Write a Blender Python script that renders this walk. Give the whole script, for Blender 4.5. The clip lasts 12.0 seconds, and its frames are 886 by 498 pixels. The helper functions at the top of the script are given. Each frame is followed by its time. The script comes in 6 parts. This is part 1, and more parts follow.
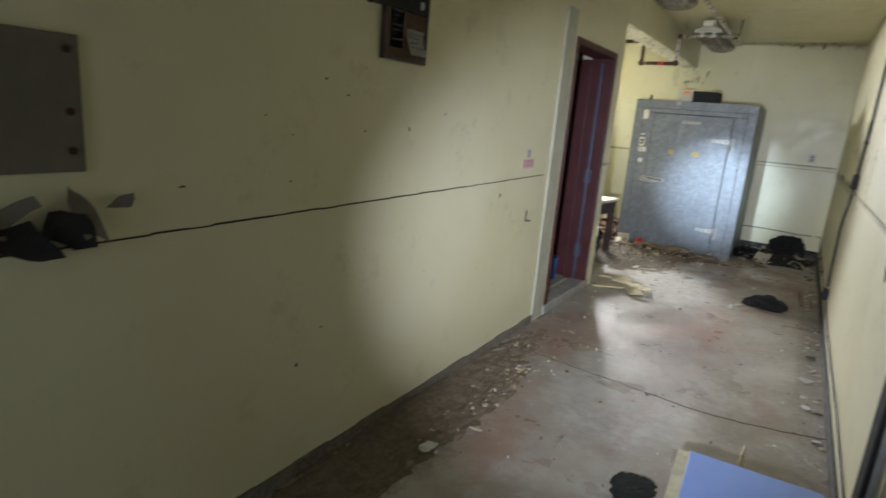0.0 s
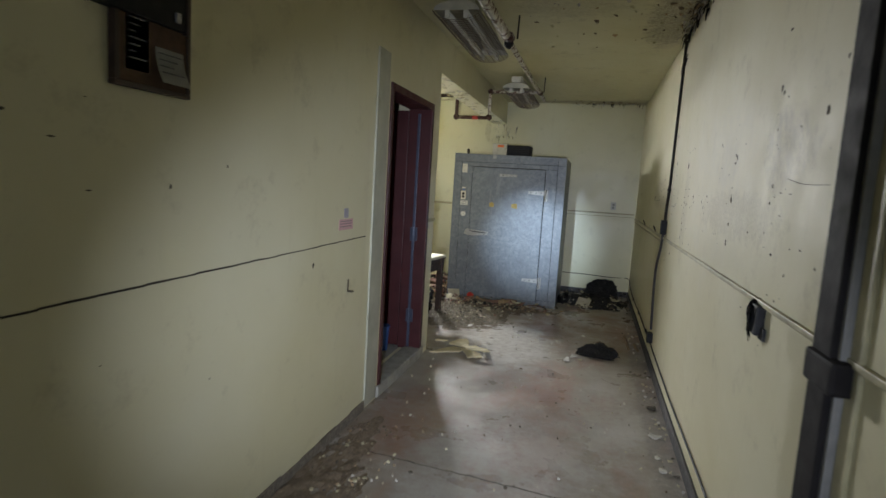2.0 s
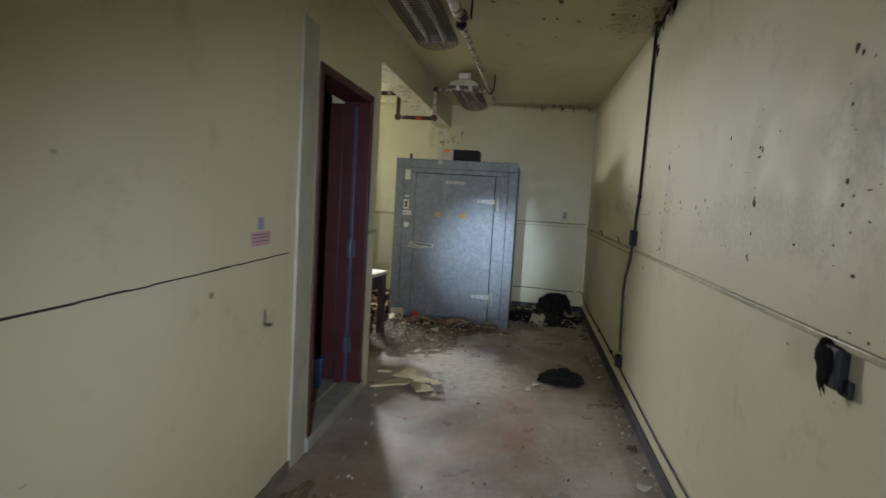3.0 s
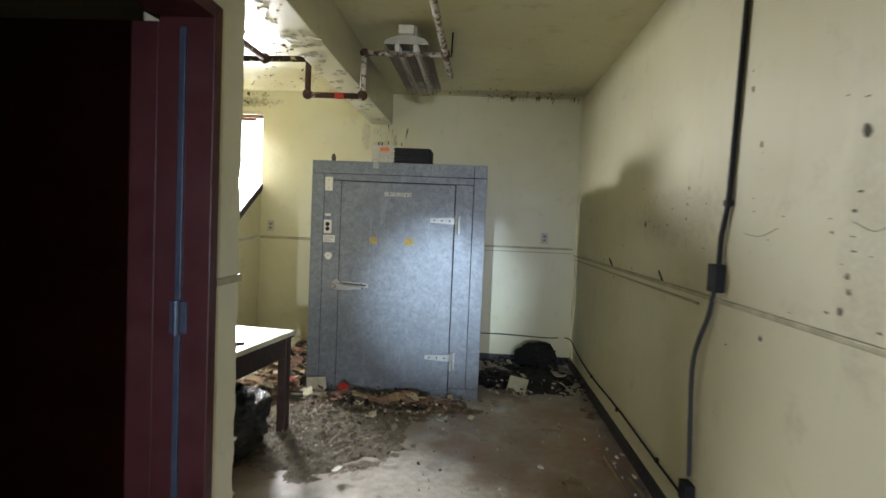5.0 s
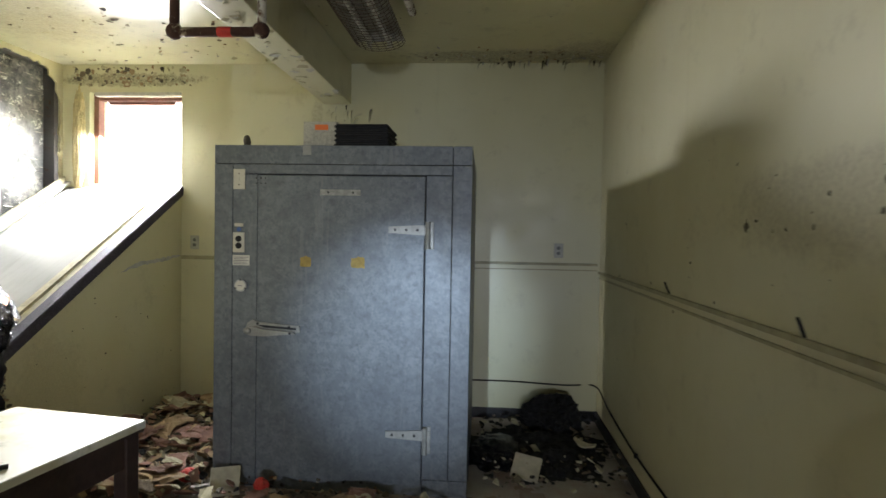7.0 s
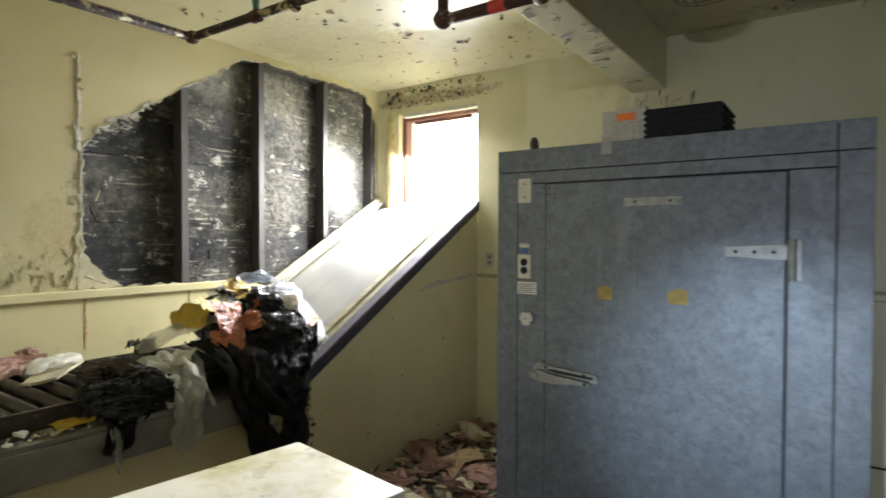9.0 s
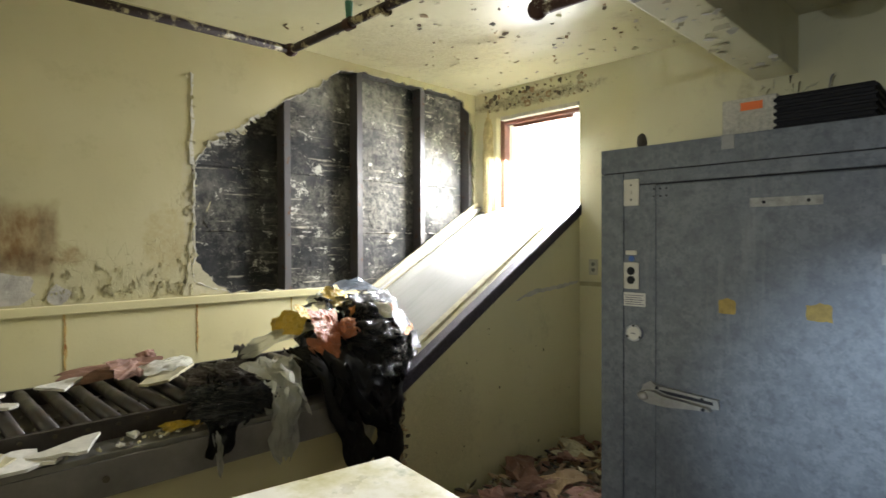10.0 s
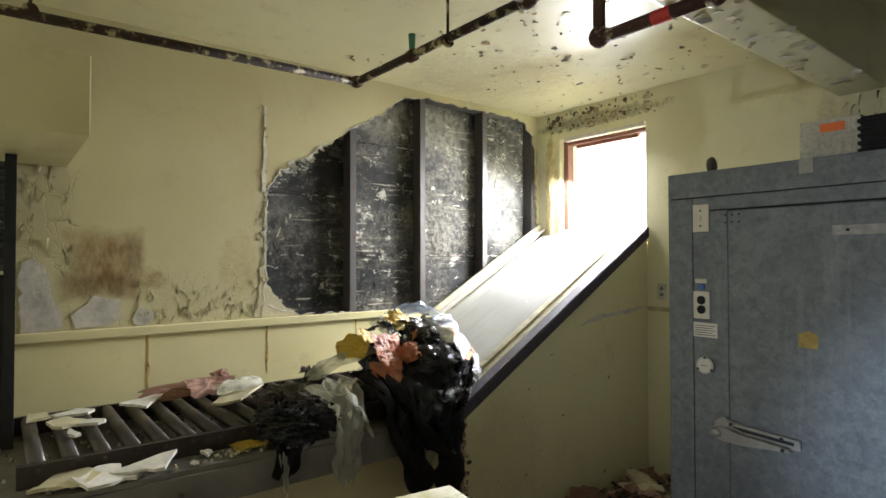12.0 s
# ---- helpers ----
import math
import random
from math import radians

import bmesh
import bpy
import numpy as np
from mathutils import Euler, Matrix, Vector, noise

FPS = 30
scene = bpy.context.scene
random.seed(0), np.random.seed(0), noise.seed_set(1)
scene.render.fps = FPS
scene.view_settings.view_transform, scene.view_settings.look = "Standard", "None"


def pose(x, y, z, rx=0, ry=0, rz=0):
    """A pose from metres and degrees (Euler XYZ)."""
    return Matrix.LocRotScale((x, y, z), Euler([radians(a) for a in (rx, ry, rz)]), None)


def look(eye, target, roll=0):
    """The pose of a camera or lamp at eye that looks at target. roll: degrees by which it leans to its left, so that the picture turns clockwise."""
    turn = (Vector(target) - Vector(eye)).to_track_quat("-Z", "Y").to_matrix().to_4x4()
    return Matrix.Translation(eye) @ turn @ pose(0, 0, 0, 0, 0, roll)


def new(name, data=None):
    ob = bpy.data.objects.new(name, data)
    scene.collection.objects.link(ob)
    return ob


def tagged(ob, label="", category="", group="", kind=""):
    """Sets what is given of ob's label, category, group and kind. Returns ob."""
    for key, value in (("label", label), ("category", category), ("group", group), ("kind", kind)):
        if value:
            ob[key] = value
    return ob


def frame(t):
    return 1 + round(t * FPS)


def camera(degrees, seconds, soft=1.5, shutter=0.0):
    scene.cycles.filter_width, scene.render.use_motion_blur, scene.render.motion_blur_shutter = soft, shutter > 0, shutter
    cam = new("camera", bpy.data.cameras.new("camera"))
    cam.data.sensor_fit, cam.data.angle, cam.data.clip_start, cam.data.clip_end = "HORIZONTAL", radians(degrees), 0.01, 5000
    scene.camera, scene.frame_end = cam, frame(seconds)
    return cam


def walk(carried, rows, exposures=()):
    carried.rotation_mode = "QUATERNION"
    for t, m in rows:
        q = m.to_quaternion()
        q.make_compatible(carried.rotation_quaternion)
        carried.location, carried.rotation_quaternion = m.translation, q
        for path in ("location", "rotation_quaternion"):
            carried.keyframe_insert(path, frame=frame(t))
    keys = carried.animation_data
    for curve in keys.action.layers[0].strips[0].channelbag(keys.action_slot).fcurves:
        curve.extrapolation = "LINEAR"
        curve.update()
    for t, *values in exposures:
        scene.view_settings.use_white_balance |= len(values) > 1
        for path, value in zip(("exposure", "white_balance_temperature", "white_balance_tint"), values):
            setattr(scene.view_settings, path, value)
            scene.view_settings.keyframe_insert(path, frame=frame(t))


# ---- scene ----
cam = camera(76.2, 12.0, shutter=0.5)
EXPOSURES = [(0, 1.45), (1, 1.25), (2, 0.75), (3.2, 0.45), (5, 1.05), (6.7, 0.55), (8.4, 0.35), (12, 0.15)]
PATH = [
    (0, (0.057, -0.264, 1.511), (-0.958, 1.394, 1.041), 4.7),
    (0.5, (0.063, -0.26, 1.526), (-0.743, 1.528, 1.135), 4.2),
    (1, (0.011, -0.217, 1.521), (-0.633, 1.651, 1.209), 4.2),
    (1.5, (-0.076, 0.002, 1.485), (-0.626, 1.905, 1.214), 4.0),
    (2, (-0.161, 0.319, 1.489), (-0.656, 2.242, 1.256), 3.5),
    (2.5, (-0.303, 0.607, 1.439), (-0.717, 2.554, 1.24), 3.5),
    (3, (-0.353, 0.958, 1.444), (-0.642, 2.929, 1.264), 3.4),
    (3.2, (-0.347, 1.172, 1.429), (-0.598, 3.149, 1.264), 3.2),
    (4.8, (-0.515, 2.713, 1.404), (-0.643, 4.707, 1.309), 2.4),
    (5, (-0.563, 2.916, 1.409), (-0.679, 4.91, 1.319), 2.4),
    (5.5, (-0.613, 3.376, 1.43), (-0.727, 5.372, 1.353), 2.3),
    (6, (-0.522, 3.787, 1.399), (-0.628, 5.783, 1.332), 1.8),
    (6.5, (-0.42, 4.13, 1.428), (-0.525, 6.126, 1.356), 1.4),
    (6.7, (-0.419, 4.248, 1.412), (-0.525, 6.244, 1.351), 1.3),
    (8.3, (-0.469, 4.957, 1.452), (-1.276, 6.786, 1.399), 0.3),
    (8.5, (-0.476, 4.998, 1.462), (-1.406, 6.768, 1.412), 0.3),
    (9, (-0.597, 5.09, 1.479), (-1.742, 6.73, 1.437), 0.2),
    (9.5, (-0.662, 5.143, 1.474), (-1.948, 6.674, 1.446), 0.1),
    (10, (-0.653, 5.209, 1.487), (-2.073, 6.617, 1.464), -0.2),
    (10.5, (-0.657, 5.227, 1.499), (-2.148, 6.559, 1.487), -0.1),
    (11, (-0.652, 5.225, 1.511), (-2.182, 6.513, 1.514), -0.2),
    (11.5, (-0.647, 5.218, 1.519), (-2.198, 6.479, 1.54), -0.2),
    (12, (-0.639, 5.212, 1.527), (-2.208, 6.452, 1.566), -0.1),
]
walk(cam, [(t, look(eye, target, roll)) for t, eye, target, roll in PATH], EXPOSURES)

# ---- light ----
world = bpy.data.worlds.new("overcast_sky")
scene.world = world
world.use_nodes = True
_sky = world.node_tree.nodes.new("ShaderNodeTexSky")
_sky.sky_type = "NISHITA"
_sky.sun_disc = False
_sky.sun_elevation, _sky.sun_rotation = radians(48), radians(20)
world.node_tree.links.new(_sky.outputs["Color"], world.node_tree.nodes["Background"].inputs["Color"])
world.node_tree.nodes["Background"].inputs["Strength"].default_value = 0.12

_sun = new("sun", bpy.data.lights.new("sun", "SUN"))
_sun.data.energy, _sun.data.angle, _sun.data.color = 0.5, radians(12), (1.0, 0.96, 0.9)
_sun.matrix_world = look((0, 0, 20), (-1.5, -4.5, 14))


def area(name, eye, target, w, h, watts, colour):
    ob = new(name, bpy.data.lights.new(name, "AREA"))
    ob.data.shape, ob.data.size, ob.data.size_y = "RECTANGLE", w, h
    ob.data.energy, ob.data.color = watts, colour
    ob.matrix_world = look(eye, target)
    return ob


WINDOW_WATTS, SOUTH_FILL_WATTS, SPILL_WATTS, BEAM_WATTS = 270, 7, 340, 390
area("window_daylight", (-3.235, 9.02, 2.12), (-2.98, 8.15, 0.2), 0.76, 0.74, WINDOW_WATTS, (0.97, 0.98, 1.0))
# Fill lamp added in an assumed, unseen opening behind the start.
area("doorway_daylight", (-0.45, -3.1, 1.1), (-0.45, 0.0, 1.0), 1.0, 2.0, SOUTH_FILL_WATTS, (0.66, 0.76, 1.0))


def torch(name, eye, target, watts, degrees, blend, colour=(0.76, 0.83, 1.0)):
    """Fixed stand-in for the walker's torch: a cool spot lamp with a soft rim."""
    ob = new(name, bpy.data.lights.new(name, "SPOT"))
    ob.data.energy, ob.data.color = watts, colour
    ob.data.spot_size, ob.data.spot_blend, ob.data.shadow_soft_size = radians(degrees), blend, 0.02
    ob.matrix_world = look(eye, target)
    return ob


# Two lamps left standing in mid-air, added for one carried torch.
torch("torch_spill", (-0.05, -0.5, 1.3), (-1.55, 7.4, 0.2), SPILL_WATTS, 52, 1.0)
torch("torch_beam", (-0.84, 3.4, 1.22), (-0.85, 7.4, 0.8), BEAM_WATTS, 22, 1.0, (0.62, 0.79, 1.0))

# bright overcast distance outside the window
_far = bpy.data.materials.new("bright_overcast_distance")
_far.use_nodes = True
_far.node_tree.nodes["Principled BSDF"].inputs["Base Color"].default_value = (0.8, 0.8, 0.8, 1)
_far.node_tree.nodes["Principled BSDF"].inputs["Emission Color"].default_value = (1.0, 0.99, 0.97, 1)
_far.node_tree.nodes["Principled BSDF"].inputs["Emission Strength"].default_value = 4.0
_me = bpy.data.meshes.new("backdrop")
_me.from_pydata([(-12, 16, -3), (6, 16, -3), (6, 16, 9), (-12, 16, 9)], [], [(0, 1, 2, 3)])
_me.materials.append(_far)
tagged(new("backdrop", _me), "bright overcast sky outside the window", "backdrop", kind="structure")

# ---- materials ----


class Nodes:
    """A small builder of node materials in world metres."""

    def __init__(self, name):
        self.m = bpy.data.materials.new(name)
        self.m.use_nodes = True
        self.t = self.m.node_tree
        self.b = self.t.nodes["Principled BSDF"]
        self.co = self.t.nodes.new("ShaderNodeTexCoord").outputs["Object"]

    def node(self, kind, **inputs):
        n = self.t.nodes.new(kind)
        for k, v in inputs.items():
            self.set(n, k.replace("_", " "), v)
        return n

    def set(self, n, k, v):
        if isinstance(v, bpy.types.NodeSocket):
            self.t.links.new(v, n.inputs[k])
        else:
            n.inputs[k].default_value = v

    def stretch(self, s):
        n = self.t.nodes.new("ShaderNodeMapping")
        n.inputs["Scale"].default_value = s
        self.t.links.new(self.co, n.inputs["Vector"])
        return n.outputs[0]

    def noise(self, scale, detail=6, rough=0.6, lo=0.0, hi=1.0, vector=None, distort=0.0):
        n = self.node("ShaderNodeTexNoise", Vector=vector or self.co, Scale=scale, Detail=detail, Roughness=rough, Distortion=distort)
        return self.remap(n.outputs["Fac"], lo, hi)

    def remap(self, v, lo, hi, a=0.0, b=1.0):
        n = self.node("ShaderNodeMapRange")
        self.set(n, 0, v)
        for i, x in zip((1, 2, 3, 4), (lo, hi, a, b)):
            n.inputs[i].default_value = x
        return n.outputs[0]

    def maths(self, op, a, b=0.0):
        n = self.t.nodes.new("ShaderNodeMath")
        n.operation = op
        self.set(n, 0, a), self.set(n, 1, b)
        return n.outputs[0]

    def mix(self, f, a, b):
        n = self.t.nodes.new("ShaderNodeMix")
        n.data_type = "RGBA"
        self.set(n, 0, f)
        for i, v in ((6, a), (7, b)):
            self.set(n, i, v if isinstance(v, bpy.types.NodeSocket) else (*v, 1.0))
        return n.outputs[2]

    def blob(self, centre, radii, scale=9.0, edge=0.35):
        """A patch of colour with a ragged outline round a place of the room."""
        d = self.t.nodes.new("ShaderNodeVectorMath")
        d.operation = "SUBTRACT"
        self.set(d, 0, self.co)
        d.inputs[1].default_value = centre
        q = self.t.nodes.new("ShaderNodeVectorMath")
        q.operation = "DIVIDE"
        self.set(q, 0, d.outputs[0])
        q.inputs[1].default_value = radii
        ln = self.t.nodes.new("ShaderNodeVectorMath")
        ln.operation = "LENGTH"
        self.set(ln, 0, q.outputs[0])
        wob = self.maths("MULTIPLY", self.maths("SUBTRACT", self.noise(scale, 8, 0.7), 0.5), 1.6)
        body = self.remap(self.maths("ADD", ln.outputs["Value"], wob), 1.0, 1.0 - edge)
        return self.maths("MULTIPLY", body, self.noise(scale * 3.5, 6, 0.7, 0.3, 0.62))

    def block(self, centre, half, scale=7.0, edge=0.6):
        """A squarish stain on a wall facing x, with soft streaky borders."""
        xyz = self.node("ShaderNodeSeparateXYZ", Vector=self.co)
        dy = self.maths("DIVIDE", self.maths("ABSOLUTE", self.maths("SUBTRACT", xyz.outputs[1], centre[1])), half[0])
        dz = self.maths("DIVIDE", self.maths("ABSOLUTE", self.maths("SUBTRACT", xyz.outputs[2], centre[2])), half[1])
        wob = self.maths("MULTIPLY", self.maths("SUBTRACT", self.noise(scale, 8, 0.7), 0.5), 0.9)
        body = self.remap(self.maths("ADD", self.maths("MAXIMUM", dy, dz), wob), 1.0, 1.0 - edge)
        return self.maths("MULTIPLY", body, self.noise(scale * 1.6, 9, 0.75, 0.25, 0.6, self.stretch((1, 1.6, 0.7))))

    def cracks(self, centre, radii, scale=16.0, width=0.035):
        """A net of upright cracks within a soft oval."""
        d = self.t.nodes.new("ShaderNodeVectorMath")
        d.operation = "SUBTRACT"
        self.set(d, 0, self.co)
        d.inputs[1].default_value = centre
        q = self.t.nodes.new("ShaderNodeVectorMath")
        q.operation = "DIVIDE"
        self.set(q, 0, d.outputs[0])
        q.inputs[1].default_value = radii
        ln = self.t.nodes.new("ShaderNodeVectorMath")
        ln.operation = "LENGTH"
        self.set(ln, 0, q.outputs[0])
        warp = self.t.nodes.new("ShaderNodeVectorMath")
        warp.operation = "ADD"
        wave = self.node("ShaderNodeTexNoise", Vector=self.co, Scale=9.0, Detail=4.0)
        self.set(warp, 0, self.stretch((0.0, 1.5, 0.75)))
        small = self.t.nodes.new("ShaderNodeVectorMath")
        small.operation = "SCALE"
        self.set(small, 0, wave.outputs["Color"])
        small.inputs["Scale"].default_value = 0.12
        self.set(warp, 1, small.outputs[0])
        net = self.node("ShaderNodeTexVoronoi", Vector=warp.outputs[0], Scale=scale)
        net.feature = "DISTANCE_TO_EDGE"
        line = self.remap(net.outputs["Distance"], width, width * 0.3)
        some = self.noise(6.0, 5, 0.6, 0.46, 0.54)
        return self.maths("MULTIPLY", self.maths("MULTIPLY", line, some), self.remap(ln.outputs["Value"], 1.0, 0.6))

    def bump(self, v, strength=0.3, distance=0.01):
        n = self.node("ShaderNodeBump", Strength=strength, Distance=distance, Height=v)
        self.t.links.new(n.outputs[0], self.b.inputs["Normal"])

    def done(self, colour=None, rough=None, metal=None, **more):
        for k, v in (("Base Color", colour), ("Roughness", rough), ("Metallic", metal)):
            if v is not None:
                self.set(self.b, k, (*v, 1.0) if isinstance(v, tuple) else v)
        for k, v in more.items():
            self.set(self.b, k.replace("_", " "), v)
        return self.m


def wall_paint(name, a=(0.62, 0.59, 0.42), b=(0.565, 0.525, 0.335), stains=(), dirt=0.5, rough=0.36, chips=0.0, blocks=(), cracks=()):
    n = Nodes(name)
    c = n.mix(n.noise(0.9, 4, 0.5, 0.35, 0.65), a, b)
    c = n.mix(n.maths("MULTIPLY", n.noise(5.0, 10, 0.75, 0.56, 0.8), dirt), c, (0.26, 0.22, 0.13))
    streak = n.noise(3.0, 6, 0.65, 0.6, 0.85, n.stretch((3.0, 3.0, 0.25)))
    c = n.mix(n.maths("MULTIPLY", streak, 0.35 * dirt), c, (0.3, 0.25, 0.14))
    for centre, radii, colour, scale, amount in stains:
        c = n.mix(n.maths("MULTIPLY", n.blob(centre, radii, scale), amount), c, colour)
    for centre, half, colour, scale, amount in blocks:
        c = n.mix(n.maths("MULTIPLY", n.block(centre, half, scale), amount), c, colour)
    relief = n.maths("ADD", n.noise(2.2, 3), n.maths("MULTIPLY", n.noise(60, 4, 0.6), 0.12))
    for centre, radii, scale in cracks:
        line = n.cracks(centre, radii, scale, 0.022)
        c = n.mix(n.maths("MULTIPLY", line, 0.5), c, (0.19, 0.15, 0.07))
        relief = n.maths("SUBTRACT", relief, n.maths("MULTIPLY", line, 0.5))
    if chips:
        c = n.mix(n.maths("MULTIPLY", n.noise(26, 3, 0.5, 0.735, 0.75), chips), c, (0.12, 0.1, 0.07))
    n.bump(relief, 0.25, 0.02)
    return n.done(c, n.remap(n.noise(7, 5), 0.2, 0.8, rough - 0.08, rough + 0.14))


def plain(name, colour, rough=0.6, metal=0.0, vary=0.35, scale=14.0, relief=0.3, distance=0.004, second=None, shine=0.5):
    n = Nodes(name)
    dark = second or tuple(v * (1 - vary) for v in colour)
    c = n.mix(n.noise(scale, 8, 0.65, 0.35, 0.68), colour, dark)
    c = n.mix(n.maths("MULTIPLY", n.noise(scale * 0.22, 5, 0.6, 0.5, 0.8), vary), c, tuple(v * 0.5 for v in dark))
    n.bump(n.noise(scale * 3, 6, 0.7), relief, distance)
    return n.done(c, n.remap(n.noise(scale * 1.7, 5), 0.25, 0.75, max(0.05, rough - 0.12), min(1, rough + 0.12)), metal, Specular_IOR_Level=shine)


def rusty(name, paint, rust=(0.11, 0.042, 0.02), share=0.5, scale=22.0):
    n = Nodes(name)
    f = n.noise(scale, 8, 0.7, share - 0.04, share + 0.04)
    c = n.mix(f, paint, n.mix(n.noise(70, 5), rust, tuple(v * 0.35 for v in rust)))
    n.bump(n.maths("ADD", f, n.noise(90, 4)), 0.4, 0.003)
    return n.done(c, n.remap(f, 0, 1, 0.45, 0.85))


def crinkled(name, colour, rough=0.16, alpha=0.0, relief=0.9, tint=None, fold_scale=24.0, metal=0.0):
    n = Nodes(name)
    fold = n.node("ShaderNodeTexVoronoi", Vector=n.co, Scale=fold_scale)
    fold.feature = "F2"
    n.bump(n.maths("ADD", fold.outputs["Distance"], n.noise(fold_scale * 1.1, 9, 0.75, vector=None, distort=1.2)), relief, 0.72 / fold_scale)
    c = n.mix(n.noise(9, 6, 0.6, 0.35, 0.7), colour, tint or tuple(v * 0.5 for v in colour))
    return n.done(c, rough, metal, Alpha=1.0 - alpha, IOR=1.6)


WALL = wall_paint("yellow_enamel_wall_paint")
WALL_RIGHT = wall_paint("scuffed_yellow_wall_paint", stains=[((0.447, 2.45, 1.68), (1, 0.3, 0.16), (0.36, 0.33, 0.23), 6, 0.8), ((0.447, 3.3, 1.66), (1, 0.25, 0.14), (0.46, 0.43, 0.31), 6, 0.6), ((0.447, 3.6, 1.5), (1, 0.9, 0.5), (0.56, 0.54, 0.42), 4, 0.5), ((0.447, 5.9, 1.5), (1, 0.7, 0.16), (0.28, 0.24, 0.16), 16, 0.45), ((0.447, 3.1, 1.42), (1, 0.8, 0.12), (0.3, 0.27, 0.18), 18, 0.45), ((0.447, 4.45, 1.35), (1, 0.12, 0.4), (0.4, 0.37, 0.25), 14, 0.5)], dirt=0.5, rough=0.55, chips=0.0)
WALL_BAY = wall_paint("water_stained_yellow_wall_paint", (0.47, 0.43, 0.265), (0.42, 0.375, 0.21), stains=[
    ((-3.847, 5.84, 1.43), (1, 0.1, 0.07), (0.2, 0.12, 0.04), 6, 0.7),
    ((-3.847, 6.28, 1.50), (1, 0.13, 0.2), (0.33, 0.25, 0.1), 14, 0.5),
    ((-3.847, 6.42, 1.75), (1, 0.05, 0.4), (0.45, 0.42, 0.32), 12, 0.6),
], dirt=0.45, blocks=[
    ((-3.847, 5.62, 1.515), (0.19, 0.185), (0.17, 0.085, 0.025), 6, 0.95),
    ((-3.847, 5.76, 1.55), (0.05, 0.13), (0.1, 0.045, 0.018), 9, 0.7),
    ((-3.847, 5.62, 1.40), (0.2, 0.08), (0.1, 0.05, 0.02), 9, 0.8),
], cracks=[((-3.847, 5.6, 1.36), (1, 0.4, 0.26), 13), ((-3.847, 6.2, 1.33), (1, 0.36, 0.24), 15), ((-3.847, 5.4, 1.75), (1, 0.16, 0.5), 9), ((-3.847, 6.4, 1.7), (1, 0.1, 0.45), 18)])
WALL_BACK = wall_paint("cream_wall_paint", (0.64, 0.615, 0.42), (0.585, 0.55, 0.335), stains=[((-3.3, 8.77, 2.6), (0.7, 1, 0.06), (0.12, 0.085, 0.045), 22, 0.85), ((-1.75, 8.77, 2.3), (0.05, 1, 0.18), (0.3, 0.26, 0.15), 12, 0.5)], dirt=0.4)
PANEL = wall_paint("yellow_panel_paint", (0.6, 0.55, 0.32), (0.54, 0.485, 0.26), stains=[((-2.846, 7.05, 0.4), (1, 0.05, 0.5), (0.1, 0.06, 0.03), 26, 0.9), ((-2.846, 7.4, 0.5), (1, 0.3, 0.35), (0.3, 0.26, 0.15), 30, 0.4)], dirt=0.5, rough=0.42)
CEILING = wall_paint("peeling_ceiling_paint", (0.6, 0.57, 0.38), (0.55, 0.51, 0.3), stains=[
    ((0.3, 4.7, 2.72), (0.22, 0.9, 1), (0.12, 0.09, 0.05), 16, 0.8),
    ((-0.3, 8.6, 2.72), (0.8, 0.16, 1), (0.15, 0.12, 0.07), 18, 0.75),
    ((0.3, 8.5, 2.72), (0.3, 0.25, 1), (0.2, 0.16, 0.1), 18, 0.6),
    ((-0.4, 4.3, 2.72), (0.5, 0.4, 1), (0.3, 0.26, 0.14), 12, 0.5),
    ((-3.3, 7.7, 2.72), (0.5, 0.6, 1), (0.25, 0.2, 0.12), 20, 0.5)], dirt=0.8, rough=0.4, chips=0.9)
BEAM = wall_paint("beam_paint", dirt=0.6)
PLASTER = plain("bare_white_plaster", (0.62, 0.6, 0.54), 0.85, vary=0.3, scale=18, relief=0.6)
PLASTER_GREY = plain("bare_grey_plaster", (0.53, 0.5, 0.45), 0.9, vary=0.4, scale=12, relief=0.6)
STRIP = plain("pale_green_strip_paint", (0.43, 0.425, 0.335), 0.5, vary=0.25, scale=5)
TRIM = plain("yellowed_trim_paint", (0.44, 0.4, 0.24), 0.5, vary=0.4, scale=9)
BLACK_BASE = plain("black_vinyl_base", (0.03, 0.028, 0.03), 0.55, vary=0.4)


